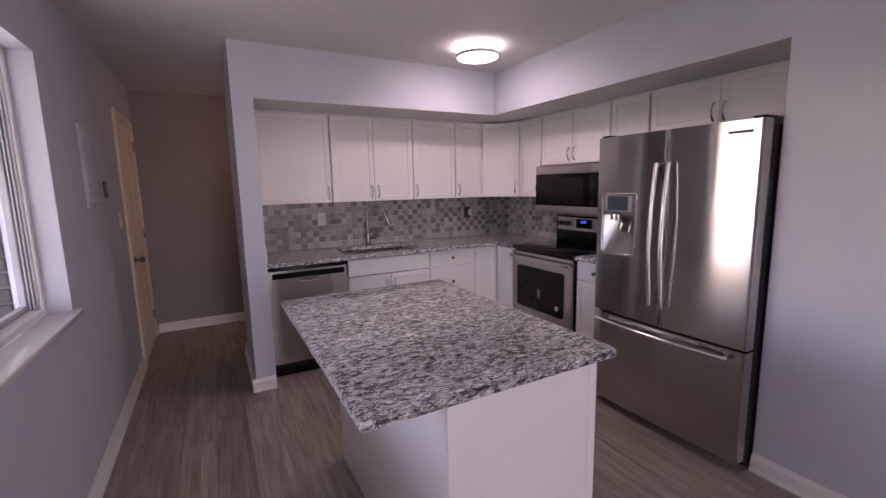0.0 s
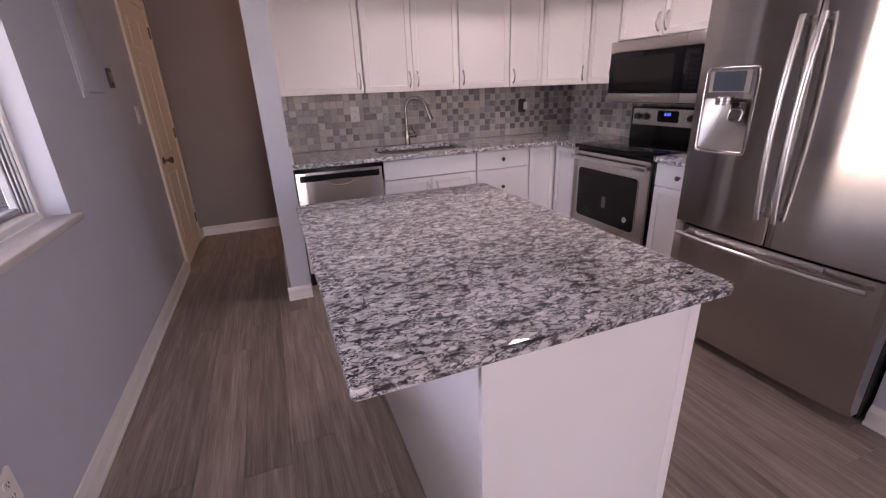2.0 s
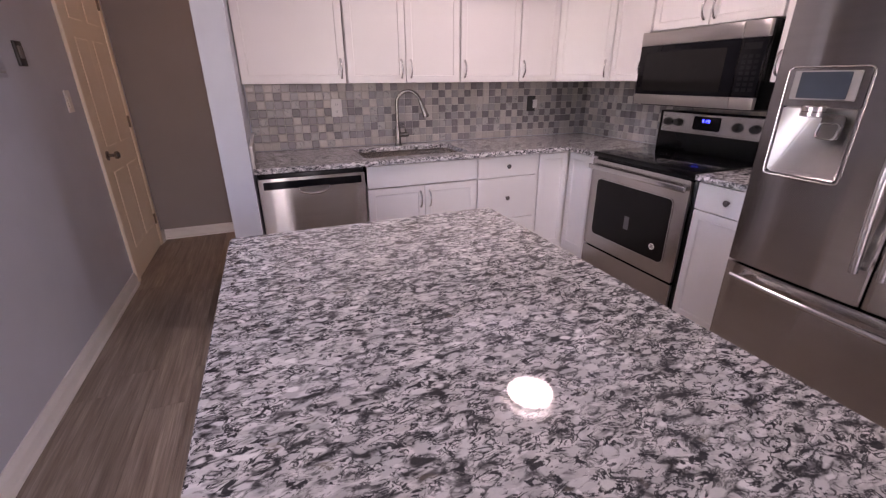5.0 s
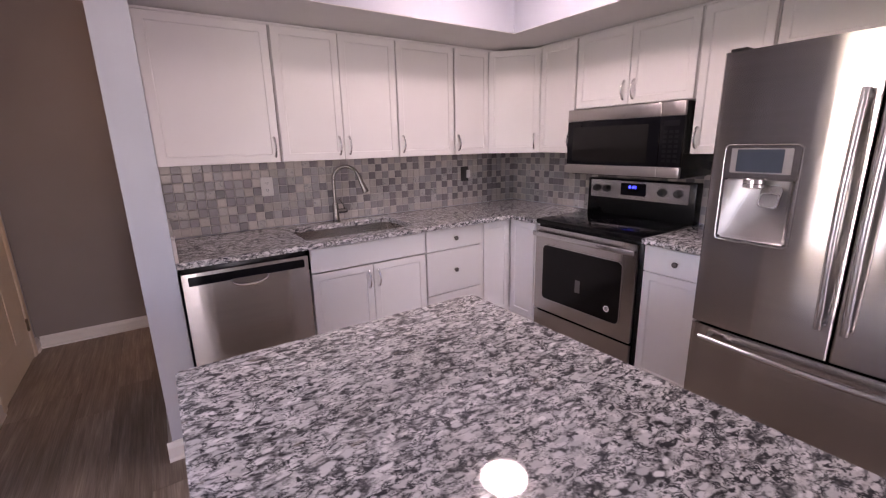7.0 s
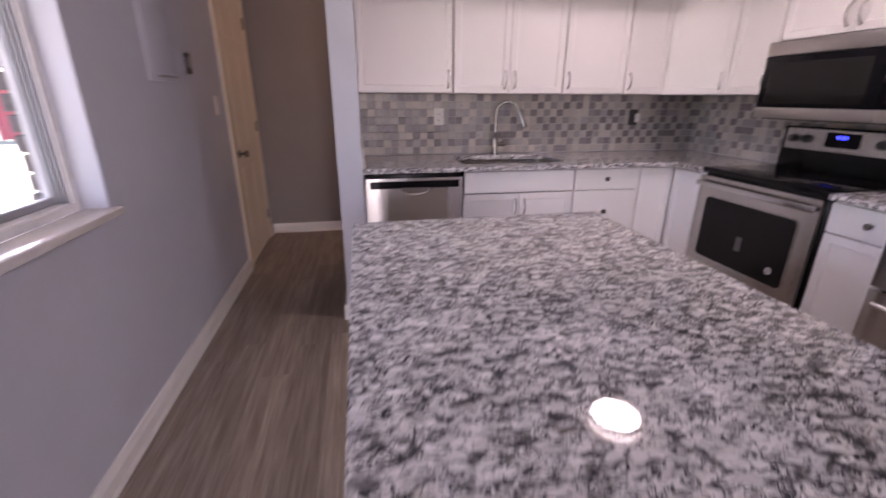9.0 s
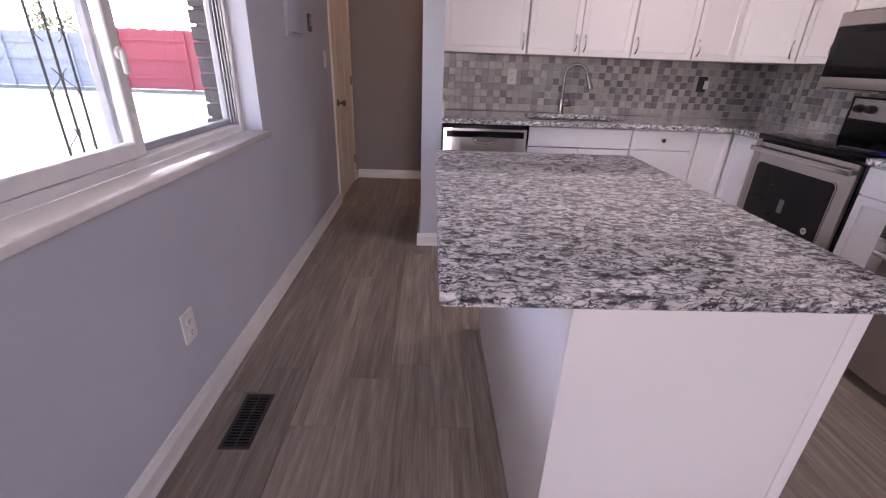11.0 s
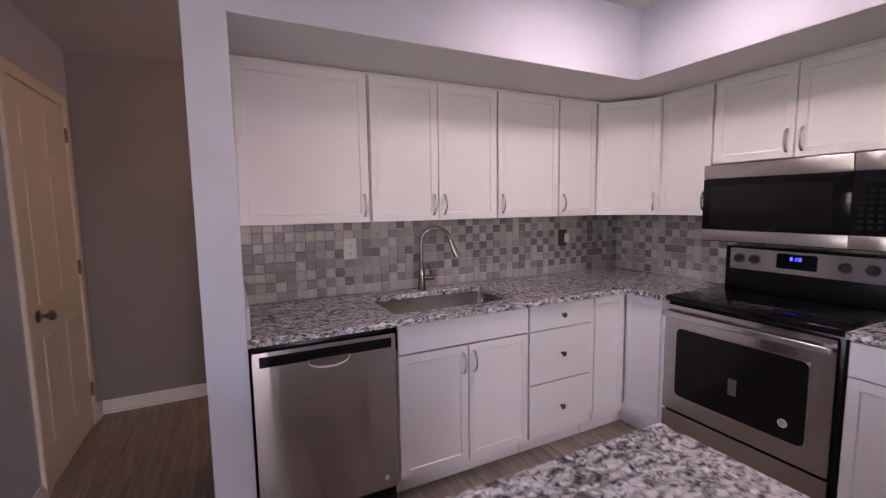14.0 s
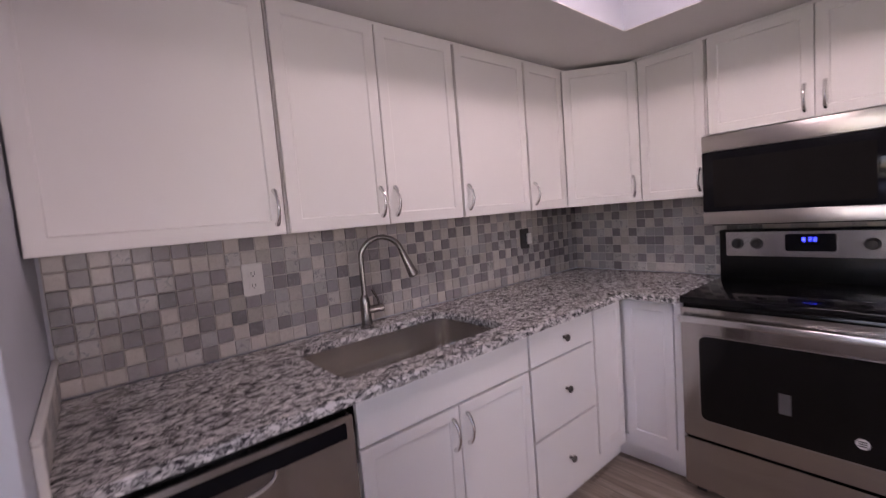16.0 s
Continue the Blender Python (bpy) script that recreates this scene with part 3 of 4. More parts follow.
SX0, SX1, SY0, SY1 = 1.58, 2.285, 5.04, 5.45


top = thing("countertop", pose(0.937, 4.93, 0), "polished grey speckled granite worktop with sink cut-out", "countertop", "granite worktops")
bm = bmesh.new()
outer = [(0.937, 4.93), (3.02, 4.93), (3.02, 4.690), (RIGHT - 0.012, 4.690), (RIGHT - 0.012, BACK - 0.012), (0.937, BACK - 0.012)]
hole = [(x, y) for x, y in round_rect(SX0, SX1, SY0, SY1, 0.05, 5)]


def loop_edges(bm, pts, z):
    vs = [bm.verts.new((x - 0.937, y - 4.93, z)) for x, y in pts]
    return [bm.edges.new((vs[i], vs[(i + 1) % len(vs)])) for i in range(len(vs))]


es = loop_edges(bm, outer, CT0) + loop_edges(bm, hole, CT0)
bmesh.ops.triangle_fill(bm, edges=es, use_beauty=True)
ex = bmesh.ops.extrude_face_region(bm, geom=bm.faces[:])
bmesh.ops.translate(bm, verts=[v for v in ex["geom"] if isinstance(v, bmesh.types.BMVert)], vec=(0, 0, CT1 - CT0))
rim = [e for e in bm.edges if all(abs(v.co.z - CT1) < 1e-5 for v in e.verts) and e.is_manifold and e.calc_face_angle(0) > 1]
bmesh.ops.bevel(bm, geom=rim, offset=0.004, segments=2, affect="EDGES")
part("slab", bm, GRANITE, top, smooth=30)
small = thing("countertop", pose(3.02, 3.555, 0), "small polished granite worktop beside the range", "countertop", "granite worktops")
boxpart("slab", GRANITE, small, 0, RIGHT - 3.02 - 0.012, 0, 0.355, CT0, CT1, 0.004, 2)

# sink bowl
sink = thing("sink", pose((SX0 + SX1) / 2, (SY0 + SY1) / 2, 0), "stainless steel undermount sink bowl", "sink")
bm = bmesh.new()
hw, hd = (SX1 - SX0) / 2, (SY1 - SY0) / 2
levels = [(0.012, CT0 - 0.001, 0.055), (0.004, CT0 - 0.003, 0.055), (0.004, 0.79, 0.055), (-0.004, 0.72, 0.055), (-0.03, 0.70, 0.05), (-0.06, 0.695, 0.04)]
rings = []
for grow, z, r in levels:
    rings.append([bm.verts.new((x, y, z)) for x, y in round_rect(-hw - grow, hw + grow, -hd - grow, hd + grow, r, 6)])
for a, b in zip(rings, rings[1:]):
    for i in range(len(a)):
        bm.faces.new((a[i], a[(i + 1) % len(a)], b[(i + 1) % len(a)], b[i]))
bm.faces.new(rings[-1])
bowl = part("bowl", bm, SINKST, sink, smooth=50)
sm = bowl.modifiers.new("thick", "SOLIDIFY")
sm.thickness, sm.offset = 0.0015, 0
bm = bmesh.new()
add_lathe(bm, [(0.045, 0.6965), (0.044, 0.699), (0.035, 0.6975), (0.01, 0.6972)], None, 24)
part("drain", bm, CHROME, sink)

# faucet
fa = thing("faucet", pose(1.925, 5.505, CT1), "brushed nickel pull-down gooseneck faucet", "faucet")
bm = bmesh.new()
add_lathe(bm, [(0.028, 0), (0.028, 0.006), (0.023, 0.012), (0.021, 0.10), (0.019, 0.125), (0.013, 0.14)], None, 24)
part("base", bm, NICKEL, fa)
bm = bmesh.new()
pts = [(0, 0, 0.13), (0, 0, 0.20), (0, 0, 0.27)]
dx, dy = 0.85, -0.53
R = 0.088
for k in range(1, 13):
    a = math.pi * k / 12 * 0.92
    u = R - R * math.cos(a)
    pts.append((u * dx, u * dy, 0.29 + R * math.sin(a)))
add_tube(bm, pts, 0.0115, 14)
part("neck", bm, NICKEL, fa)
bm = bmesh.new()
e0 = Vector(pts[-1])
d = (Vector(pts[-1]) - Vector(pts[-2])).normalized()
add_tube(bm, [e0, e0 + d * 0.03, e0 + d * 0.04, e0 + d * 0.09, e0 + d * 0.115, e0 + d * 0.12], [0.0135, 0.0145, 0.016, 0.02, 0.022, 0.016], 16)
part("spray_head", bm, NICKEL, fa)
bm = bmesh.new()
add_tube(bm, [(0.0, 0, 0.075), (0.03, -0.01, 0.075), (0.07, -0.024, 0.077), (0.075, -0.026, 0.078)], [0.017, 0.017, 0.017, 0.012], 14)
add_tube(bm, [(0.058, -0.02, 0.085), (0.05, -0.018, 0.12), (0.032, -0.012, 0.16)], [0.005, 0.0045, 0.006], 8)
part("lever", bm, NICKEL, fa)


def outlet(name, m, label, face, kind):
    o = thing(name, m, label, "outlet" if kind == "outlet" else "switch")
    bm = bmesh.new()
    add_plate(bm, round_rect(-0.037, 0.037, -0.06, 0.06, 0.006), -0.006, 0.001)
    part("plate", bm, face, o, smooth=0)
    if kind == "outlet":
        for s in (-1, 1):
            bm = bmesh.new()
            add_plate(bm, round_rect(-0.016, 0.016, s * 0.022 - 0.0135, s * 0.022 + 0.0135, 0.008), -0.009, -0.005)
            part("socket", bm, face, o, smooth=0)
            bm = bmesh.new()
            for u in (-0.006, 0.006):
                add_box(bm, u - 0.0012, u + 0.0012, -0.0096, -0.0088, s * 0.022 - 0.004, s * 0.022 + 0.006)
            add_box(bm, -0.002, 0.002, -0.0096, -0.0088, s * 0.022 - 0.011, s * 0.022 - 0.007)
            part("slot", bm, DARKPL, o, smooth=0)
    else:
        bm = bmesh.new()
        add_box(bm, -0.016, 0.016, -0.010, -0.005, -0.033, 0.033, 0.002)
        part("rocker", bm, face, o, smooth=0)
    return o


outlet("wall_outlet", pose(1.512, BACK - 0.012, 1.183), "white duplex outlet on the mosaic backsplash", PLASTIC, "outlet")
ob2 = outlet("wall_switch", pose(3.10, BACK - 0.012, 1.175), "dark switch box with bare white rocker on backsplash", DARKPL, "switch")
boxpart("device", PLASTIC, ob2, 0.012, 0.05, -0.018, -0.006, -0.035, 0.03, 0.002)
outlet("wall_outlet", pose(0.0, 3.165, 0.372, 0, 0, 90), "white duplex outlet low on the wall", PLASTIC, "outlet")
outlet("light_switch", pose(0.0, 5.60, 1.26, 0, 0, 90), "white light switch beside the door", PLASTIC, "switch")
th = thing("wall_control", pose(0.0, 5.19, 1.49, 0, 0, 90), "small dark wall control plate", "control")
boxpart("plate", DARKPL, th, -0.035, 0.035, -0.012, 0.001, -0.055, 0.055, 0.004)
boxpart("key", GREYPL, th, -0.02, 0.02, -0.014, -0.011, -0.02, 0.035, 0.002)
pb = thing("breaker_panel", pose(0.0, 4.84, 1.62, 0, 0, 90), "painted electrical panel cover flush on wall", "panel")
boxpart("cover", WALL, pb, -0.17, 0.17, -0.007, 0.001, -0.235, 0.235, 0.002)
boxpart("door", WALL, pb, -0.15, 0.15, -0.012, -0.006, -0.20, 0.20, 0.003)
boxpart("catch", GREYPL, pb, -0.1, 0.14, -0.016, -0.011, -0.218, -0.207, 0.002)

vent = thing("floor_vent", pose(0.19, 3.088, 0), "dark metal floor register in the planks", "vent")
bm = bmesh.new()
for x0, x1, y0, y1 in ((-0.055, -0.043, -0.135, 0.135), (0.043, 0.055, -0.135, 0.135), (-0.043, 0.043, -0.135, -0.123), (-0.043, 0.043, 0.123, 0.135), (-0.003, 0.003, -0.123, 0.123)):
    add_box(bm, x0, x1, y0, y1, -0.004, 0.005, 0.001)
part("frame", bm, DARKPL, vent)
# black plate over the planks stands in for the dark duct below
boxpart("duct_shade", BLACK, vent, -0.05, 0.05, -0.13, 0.13, 0.0003, 0.0012, 0.0)
for k in range(17):
    bm = bmesh.new()
    y = -0.115 + k * 0.0144
    add_box(bm, -0.043, 0.043, y - 0.0025, y + 0.0025, 0.001, 0.004)
    part("slat", bm, DARKPL, vent)

# ---- kitchen island ----
isl = thing("kitchen_island", pose(1.335, 3.15, 0), "white kitchen island with overhanging granite top", "island")
bm = bmesh.new()
add_plate(bm, [(x - 1.335, y - 3.15) for x, y in round_rect(0.885, 1.785, 2.495, 3.790, 0.012, 4)], 0, 0.03)
bmesh.ops.rotate(bm, verts=bm.verts, cent=(0, 0, 0), matrix=Matrix.Rotation(radians(90), 3, "X"))
for v in bm.verts:
    v.co.z = v.co.z + CT0
    v.co.y = -v.co.y
bmesh.ops.recalc_face_normals(bm, faces=bm.faces)
rim = [e for e in bm.edges if e.is_manifold and e.calc_face_angle(0) > 1]
bmesh.ops.bevel(bm, geom=rim, offset=0.003, segments=2, affect="EDGES")
part("top", bm, GRANITE, isl, smooth=30)
boxpart("body", CAB, isl, 1.15 - 1.335, 1.70 - 1.335, 2.535 - 3.15, 3.75 - 3.15, 0.0, CT0 - 0.001, 0.003)
boxpart("end_panel", CAB, isl, 1.135 - 1.335, 1.680 - 1.335, 2.520 - 3.15, 2.536 - 3.15, 0.0, CT0 - 0.001, 0.002)
boxpart("corner_post", CAB, isl, 1.683 - 1.335, 1.717 - 1.335, 2.522 - 3.15, 2.542 - 3.15, 0.0, CT0 - 0.001, 0.002)
boxpart("back_panel", CAB, isl, 1.140 - 1.335, 1.151 - 1.335, 2.537 - 3.15, 3.75 - 3.15, 0.0, CT0 - 0.001, 0.002)
for k in range(2):
    a = 2.545 + k * 0.60
    dr = part("drawer", slab_front(0.59, 0.14), CAB, isl, pose(1.702 - 1.335, a - 3.15, 0.735, 0, 0, 90), smooth=0)
    h = new("knob", KNOB)
    h.parent, h.matrix_basis = dr, pose(0.295, -0.0195, 0.07)
    dr = part("door", shaker(0.59, 0.60), CAB, isl, pose(1.702 - 1.335, a - 3.15, 0.125, 0, 0, 90), smooth=0)

# ---- dishwasher ----
dw = thing("dishwasher", pose(0.945, LF, 0), "stainless steel dishwasher with dark control strip", "dishwasher")
W = 0.608
boxpart("body", BLACK, dw, 0.004, W - 0.004, 0.012, LD, 0.0, 0.868, 0.002)
boxpart("toe_panel", BLACK, dw, 0.006, W - 0.006, 0.006, 0.012, 0.005, 0.105, 0.001)
bm = bmesh.new()
add_plate(bm, round_rect(0.004, W - 0.004, 0.112, 0.850, 0.006), -0.026, 0.011)
part("door", bm, STEEL, dw, smooth=0)
bm = bmesh.new()
add_plate(bm, round_rect(0.03, W - 0.025, 0.788, 0.832, 0.003), -0.0275, -0.02)
part("control_strip", bm, BLACKGLASS, dw, smooth=0)
# no recess: a flat darker plate gives the pocket its shade by colour
bm = bmesh.new()
arc = [(W / 2 + 0.088 * math.cos(math.pi * k / 16), 0.792 - 0.042 * math.sin(math.pi * k / 16) ** 0.75) for k in range(17)]
add_plate(bm, arc, -0.0285, -0.02)
part("pocket_shade_plate", bm, NICKEL, dw, label="flat dark plate in place of the shaded grip pocket", smooth=0)
bm = bmesh.new()
add_tube(bm, [(x, -0.031, z) for x, z in arc], [0.004 + 0.004 * math.sin(math.pi * k / 16) for k in range(17)], 10)
part("handle", bm, CHROME, dw, label="polished cup handle")
bm = bmesh.new()
add_lathe(bm, [(0.013, 0), (0.013, 0.0012), (0.002, 0.0013)], pose(W - 0.06, -0.026, 0.165, 90, 0, 0), 20)
part("badge", bm, GREYPL, dw)

# ---- range ----
rg = thing("range", pose(3.045, 4.684, 0, 0, 0, -90), "stainless electric range with black ceramic top", "range")
W = 0.766
boxpart("body", BLACK, rg, 0.002, W - 0.002, 0.022, 0.60, 0.03, 0.888, 0.003)
for u in (0.05, W - 0.05):
    for v in (0.06, 0.55):
        boxpart("foot", DARKPL, rg, u - 0.02, u + 0.02, v - 0.02, v + 0.02, 0.0, 0.031, 0.003)
bm = bmesh.new()
add_box(bm, 0.0, W, -0.012, 0.52, 0.888, 0.920, 0.006, 3)
part("cooktop", bm, CERAMIC, rg, label="black ceramic glass cooktop")
bm = bmesh.new()
add_plate(bm, round_rect(0.004, W - 0.016, 0.285, 0.872, 0.008), -0.012, 0.021)
part("oven_door", bm, STEEL, rg, smooth=0)
bm = bmesh.new()
add_plate(bm, round_rect(0.070, W - 0.092, 0.370, 0.758, 0.034, 6), -0.016, -0.010)
part("window_trim", bm, STEEL2, rg, smooth=0)
bm = bmesh.new()
add_plate(bm, round_rect(0.076, W - 0.098, 0.376, 0.752, 0.030, 6), -0.0175, -0.010)
part("oven_window", bm, DARKGLASS, rg, smooth=0)
# flat pale grey rectangle just in front of the oven window
bm = bmesh.new()
add_box(bm, 0.352, 0.390, -0.0185, -0.0176, 0.490, 0.572)
part("pale_patch", bm, OVENPATCH, rg, label="pale upright patch on the oven glass", smooth=0)
bm = bmesh.new()
add_lathe(bm, [(0.019, 0), (0.019, 0.0006), (0.001, 0.0007)], pose(W - 0.18, -0.0175, 0.452, 90, 0, 0), 24)
part("sticker", bm, PLASTIC, rg, label="round white sticker")
bm = bmesh.new()
for s in (-1, 0, 1):
    add_box(bm, W - 0.192, W - 0.168, -0.0188, -0.0180, 0.452 + s * 0.008 - 0.002, 0.452 + s * 0.008 + 0.002)
part("print", bm, DARKPL, rg, smooth=0)
bm = bmesh.new()
add_box(bm, 0.006, W - 0.02, -0.050, -0.034, 0.812, 0.842, 0.005, 3)
add_box(bm, 0.02, 0.05, -0.036, -0.011, 0.815, 0.84, 0.003)
add_box(bm, W - 0.065, W - 0.035, -0.036, -0.011, 0.815, 0.84, 0.003)
part("handle", bm, STEEL2, rg, label="flat polished steel bar handle")
bm = bmesh.new()
add_plate(bm, round_rect(0.004, W - 0.016, 0.05, 0.272, 0.006), -0.012, 0.021)
part("storage_drawer", bm, STEEL, rg, smooth=0)
bm = bmesh.new()
add_box(bm, 0.0, W, 0.52, 0.60, 0.90, 1.165, 0.008, 2)
part("backguard", bm, BLACK, rg)
bm = bmesh.new()
add_plate(bm, round_rect(0.035, W - 0.035, 1.035, 1.155, 0.006), 0.508, 0.521)
part("control_panel", bm, STEEL2, rg, smooth=0)
bm = bmesh.new()
add_plate(bm, round_rect(0.275, 0.455, 1.062, 1.142, 0.01), 0.504, 0.512)
part("display", bm, BLACKGLASS, rg, smooth=0)
bm = bmesh.new()
for k, segs in enumerate(("abcdefg", "abged", "abcdef")):
    ox = 0.338 + k * 0.017 + (0.006 if k else 0)
    oz = 1.108
    wv, hv, tv = 0.010, 0.018, 0.0022
    boxes = {"a": (0, wv, hv - tv, hv), "g": (0, wv, hv / 2 - tv / 2, hv / 2 + tv / 2), "d": (0, wv, 0, tv), "f": (0, tv, hv / 2, hv), "e": (0, tv, 0, hv / 2), "b": (wv - tv, wv, hv / 2, hv), "c": (wv - tv, wv, 0, hv / 2)}
    for s in segs:
        p = boxes[s]
        add_box(bm, ox + p[0], ox + p[1], 0.5028, 0.5042, oz + p[2], oz + p[3])
part("digits", bm, BLUELED, rg, label="blue lit clock digits", smooth=0)
for u in (0.085, 0.165, W - 0.2, W - 0.10):
    bm = bmesh.new()
    add_lathe(bm, [(0.026, 0), (0.026, 0.006), (0.022, 0.01), (0.021, 0.024), (0.018, 0.028), (0.002, 0.029)], pose(u, 0.508, 1.097, 90, 0, 0), 20)
    add_box(bm, u - 0.004, u + 0.004, 0.476, 0.486, 1.08, 1.114, 0.002)
    part("knob", bm, DARKPL, rg)

# ---- microwave ----
mw = thing("microwave", pose(3.285, 4.660, 0, 0, 0, -90), "over-range stainless microwave with black door", "microwave")
W = 0.77
boxpart("body", BLACK, mw, 0, W, 0.02, RIGHT - 3.285 - 0.003, 1.215, 1.622, 0.003)
boxpart("top_band", STEEL3, mw, 0, 0.640, -0.004, 0.02, 1.548, 1.622, 0.003)
boxpart("top_band", STEEL3, mw, 0.643, W, -0.004, 0.02, 1.548, 1.622, 0.003)
boxpart("bottom_band", STEEL3, mw, 0, 0.640, -0.004, 0.02, 1.215, 1.272, 0.003)
boxpart("bottom_band", STEEL3, mw, 0.643, W, -0.004, 0.02, 1.215, 1.272, 0.003)
boxpart("door", BLACKGLASS, mw, 0, 0.640, -0.002, 0.02, 1.274, 1.546, 0.002)
boxpart("keypad_panel", BLACKGLASS, mw, 0.643, W, -0.002, 0.02, 1.274, 1.546, 0.002)
bm = bmesh.new()
add_plate(bm, round_rect(0.045, 0.575, 1.295, 1.510, 0.006), -0.0035, -0.001)
part("door_window", bm, DARKGLASS, mw, smooth=0)
bm = bmesh.new()
for r in range(7):
    for c in range(3):
        add_box(bm, 0.664 + c * 0.032, 0.686 + c * 0.032, -0.0034, -0.0018, 1.30 + r * 0.026, 1.316 + r * 0.026)
add_box(bm, 0.664, 0.75, -0.0034, -0.0018, 1.495, 1.525)
part("keys", bm, plain("key_print", (0.013, 0.013, 0.015), 0.08, spec=0.16), mw, smooth=0)
boxpart("underside", DARKPL, mw, 0.02, W - 0.02, 0.04, 0.36, 1.207, 1.2152, 0.001)

# ---- refrigerator ----
fr = thing("refrigerator", pose(2.80, 3.520, 0, 0, 0, -90), "stainless french-door refrigerator with ice dispenser", "refrigerator")
W = 0.935
boxpart("body", BLACK, fr, 0.004, W - 0.004, 0.085, 0.80, 0.02, 1.722, 0.006)
for u in (0.06, W - 0.06):
    boxpart("foot", DARKPL, fr, u - 0.03, u + 0.03, 0.10, 0.16, 0.0, 0.021, 0.003)


def front_y(x):
    """How far the bowed front lies back at x: one shallow curve across the whole width."""
    return 0.012 - 0.019 * (1 - (2 * x / W - 1) ** 2)


def bowed(x0, x1, z0, z1, t=0.075, n=14):
    """A front with rounded edges that follows the bow of the refrigerator."""
    bm = bmesh.new()
    out = [(x0, front_y(x0) + 0.009), (x0 + 0.003, front_y(x0) + 0.002)]
    for k in range(n + 1):
        x = x0 + 0.008 + (x1 - x0 - 0.016) * k / n
        out.append((x, front_y(x)))
    out += [(x1 - 0.003, front_y(x1) + 0.002), (x1, front_y(x1) + 0.009), (x1, t), (x0, t)]
    lo = [bm.verts.new((x, y, z0)) for x, y in out]
    hi = [bm.verts.new((x, y, z1)) for x, y in out]
    bm.faces.new(lo)
    bm.faces.new(hi[::-1])
    for i in range(len(out)):
        bm.faces.new((lo[i], hi[i], hi[(i + 1) % len(out)], lo[(i + 1) % len(out)]))
    return bm


DXa, DXb, DZa, DZb = 0.052, 0.305, 1.025, 1.40


def recessed_door(x0, x1, z0, z1, hx0, hx1, hz0, hz1, t=0.075):
    """A bowed door front with a rectangular hole through its skin."""
    bm = bmesh.new()
    w = x1 - x0
    xs = sorted([x0 + w * k / 14 for k in range(15)] + [hx0, hx1, x0 + 0.006, x1 - 0.006])
    zs = [z0, hz0, hz1, z1]
    ys = [front_y(x) + (0.006 if x in (xs[0], xs[-1]) else 0) for x in xs]
    n = len(xs)
    g = [[bm.verts.new((xs[i], ys[i], z)) for i in range(n)] for z in zs]
    for j in range(3):
        for i in range(n - 1):
            if j == 1 and hx0 - 1e-6 <= xs[i] and xs[i + 1] <= hx1 + 1e-6:
                continue
            bm.faces.new((g[j][i], g[j][i + 1], g[j + 1][i + 1], g[j + 1][i]))
    back = [[bm.verts.new((x, t, z)) for x in (x0, x1)] for z in (z0, z1)]
    bm.faces.new([back[0][0], back[0][1]] + g[0][::-1])
    bm.faces.new([back[1][0]] + g[3] + [back[1][1]])
    for e, i in ((0, 0), (1, n - 1)):
        bm.faces.new([back[0][e], back[1][e]] + [g[j][i] for j in (3, 2, 1, 0)])
    bm.faces.new((back[0][0], back[1][0], back[1][1], back[0][1]))
    return bm


CXa, CXb, CZa, CZb = DXa + 0.010, DXb - 0.010, DZa + 0.010, 1.272
part("door", recessed_door(0.003, 0.473, 0.650, 1.742, CXa, CXb, CZa, CZb), STEEL, fr)
part("door", bowed(0.479, W - 0.003, 0.650, 1.742), STEEL, fr)
part("freezer_drawer", bowed(0.003, W - 0.003, 0.055, 0.638), STEEL, fr)
boxpart("hinge_cap", BLACK, fr, W - 0.07, W - 0.012, 0.03, 0.14, 1.742, 1.757, 0.004)
boxpart("hinge_cap", BLACK, fr, 0.012, 0.07, 0.03, 0.14, 1.742, 1.757, 0.004)
for u, s in ((0.440, -1), (0.512, 1)):
    bm = bmesh.new()
    pts, rad = [], []
    for k in range(17):
        q = k / 16
        pts.append((u, -0.035 - 0.032 * math.sin(math.pi * q), 0.77 + 0.80 * q))
        rad.append(0.0125)
    add_tube(bm, pts, rad, 12)
    for z in (0.795, 1.545):
        add_tube(bm, [(u, -0.042, z), (u, 0.012, z)], 0.010, 10)
    part("handle", bm, STEEL2, fr, label="bowed steel bar handle")
bm = bmesh.new()
add_tube(bm, [(0.06 + (W - 0.12) * k / 16, -0.032 - 0.03 * math.sin(math.pi * k / 16), 0.598) for k in range(17)], 0.0125, 12)
for u in (0.085, W - 0.085):
    add_tube(bm, [(u, -0.038, 0.598), (u, 0.012, 0.598)], 0.010, 10)
part("handle", bm, STEEL2, fr, label="bowed steel bar handle")
bm = bmesh.new()
add_box(bm, 0.78, 0.885, 0.0, 0.008, 1.683, 1.695, 0.001)
part("badge", bm, BLACK, fr, label="small dark maker's badge")
# dispenser: thin bright rim, control head, and a recess whose back slopes out to the drip edge
bm = bmesh.new()
o = round_rect(DXa, DXb, DZa, DZb, 0.02, 5)
add_tube(bm, [(x, front_y(x) - 0.001, z) for x, z in o + o[:1]], 0.003, 8)
part("dispenser_frame", bm, STEEL2, fr)
bm = bmesh.new()
add_plate(bm, round_rect(DXa + 0.004, DXb - 0.004, CZb, DZb - 0.004, 0.012), -0.006, 0.02)
for v in bm.verts:
    v.co.y += front_y(v.co.x)
part("control_head", bm, STEEL, fr, smooth=0)
bm = bmesh.new()
add_plate(bm, round_rect(DXa + 0.026, DXb - 0.026, 1.295, 1.388, 0.004), -0.0085, -0.005)
for v in bm.verts:
    v.co.y += front_y(v.co.x)
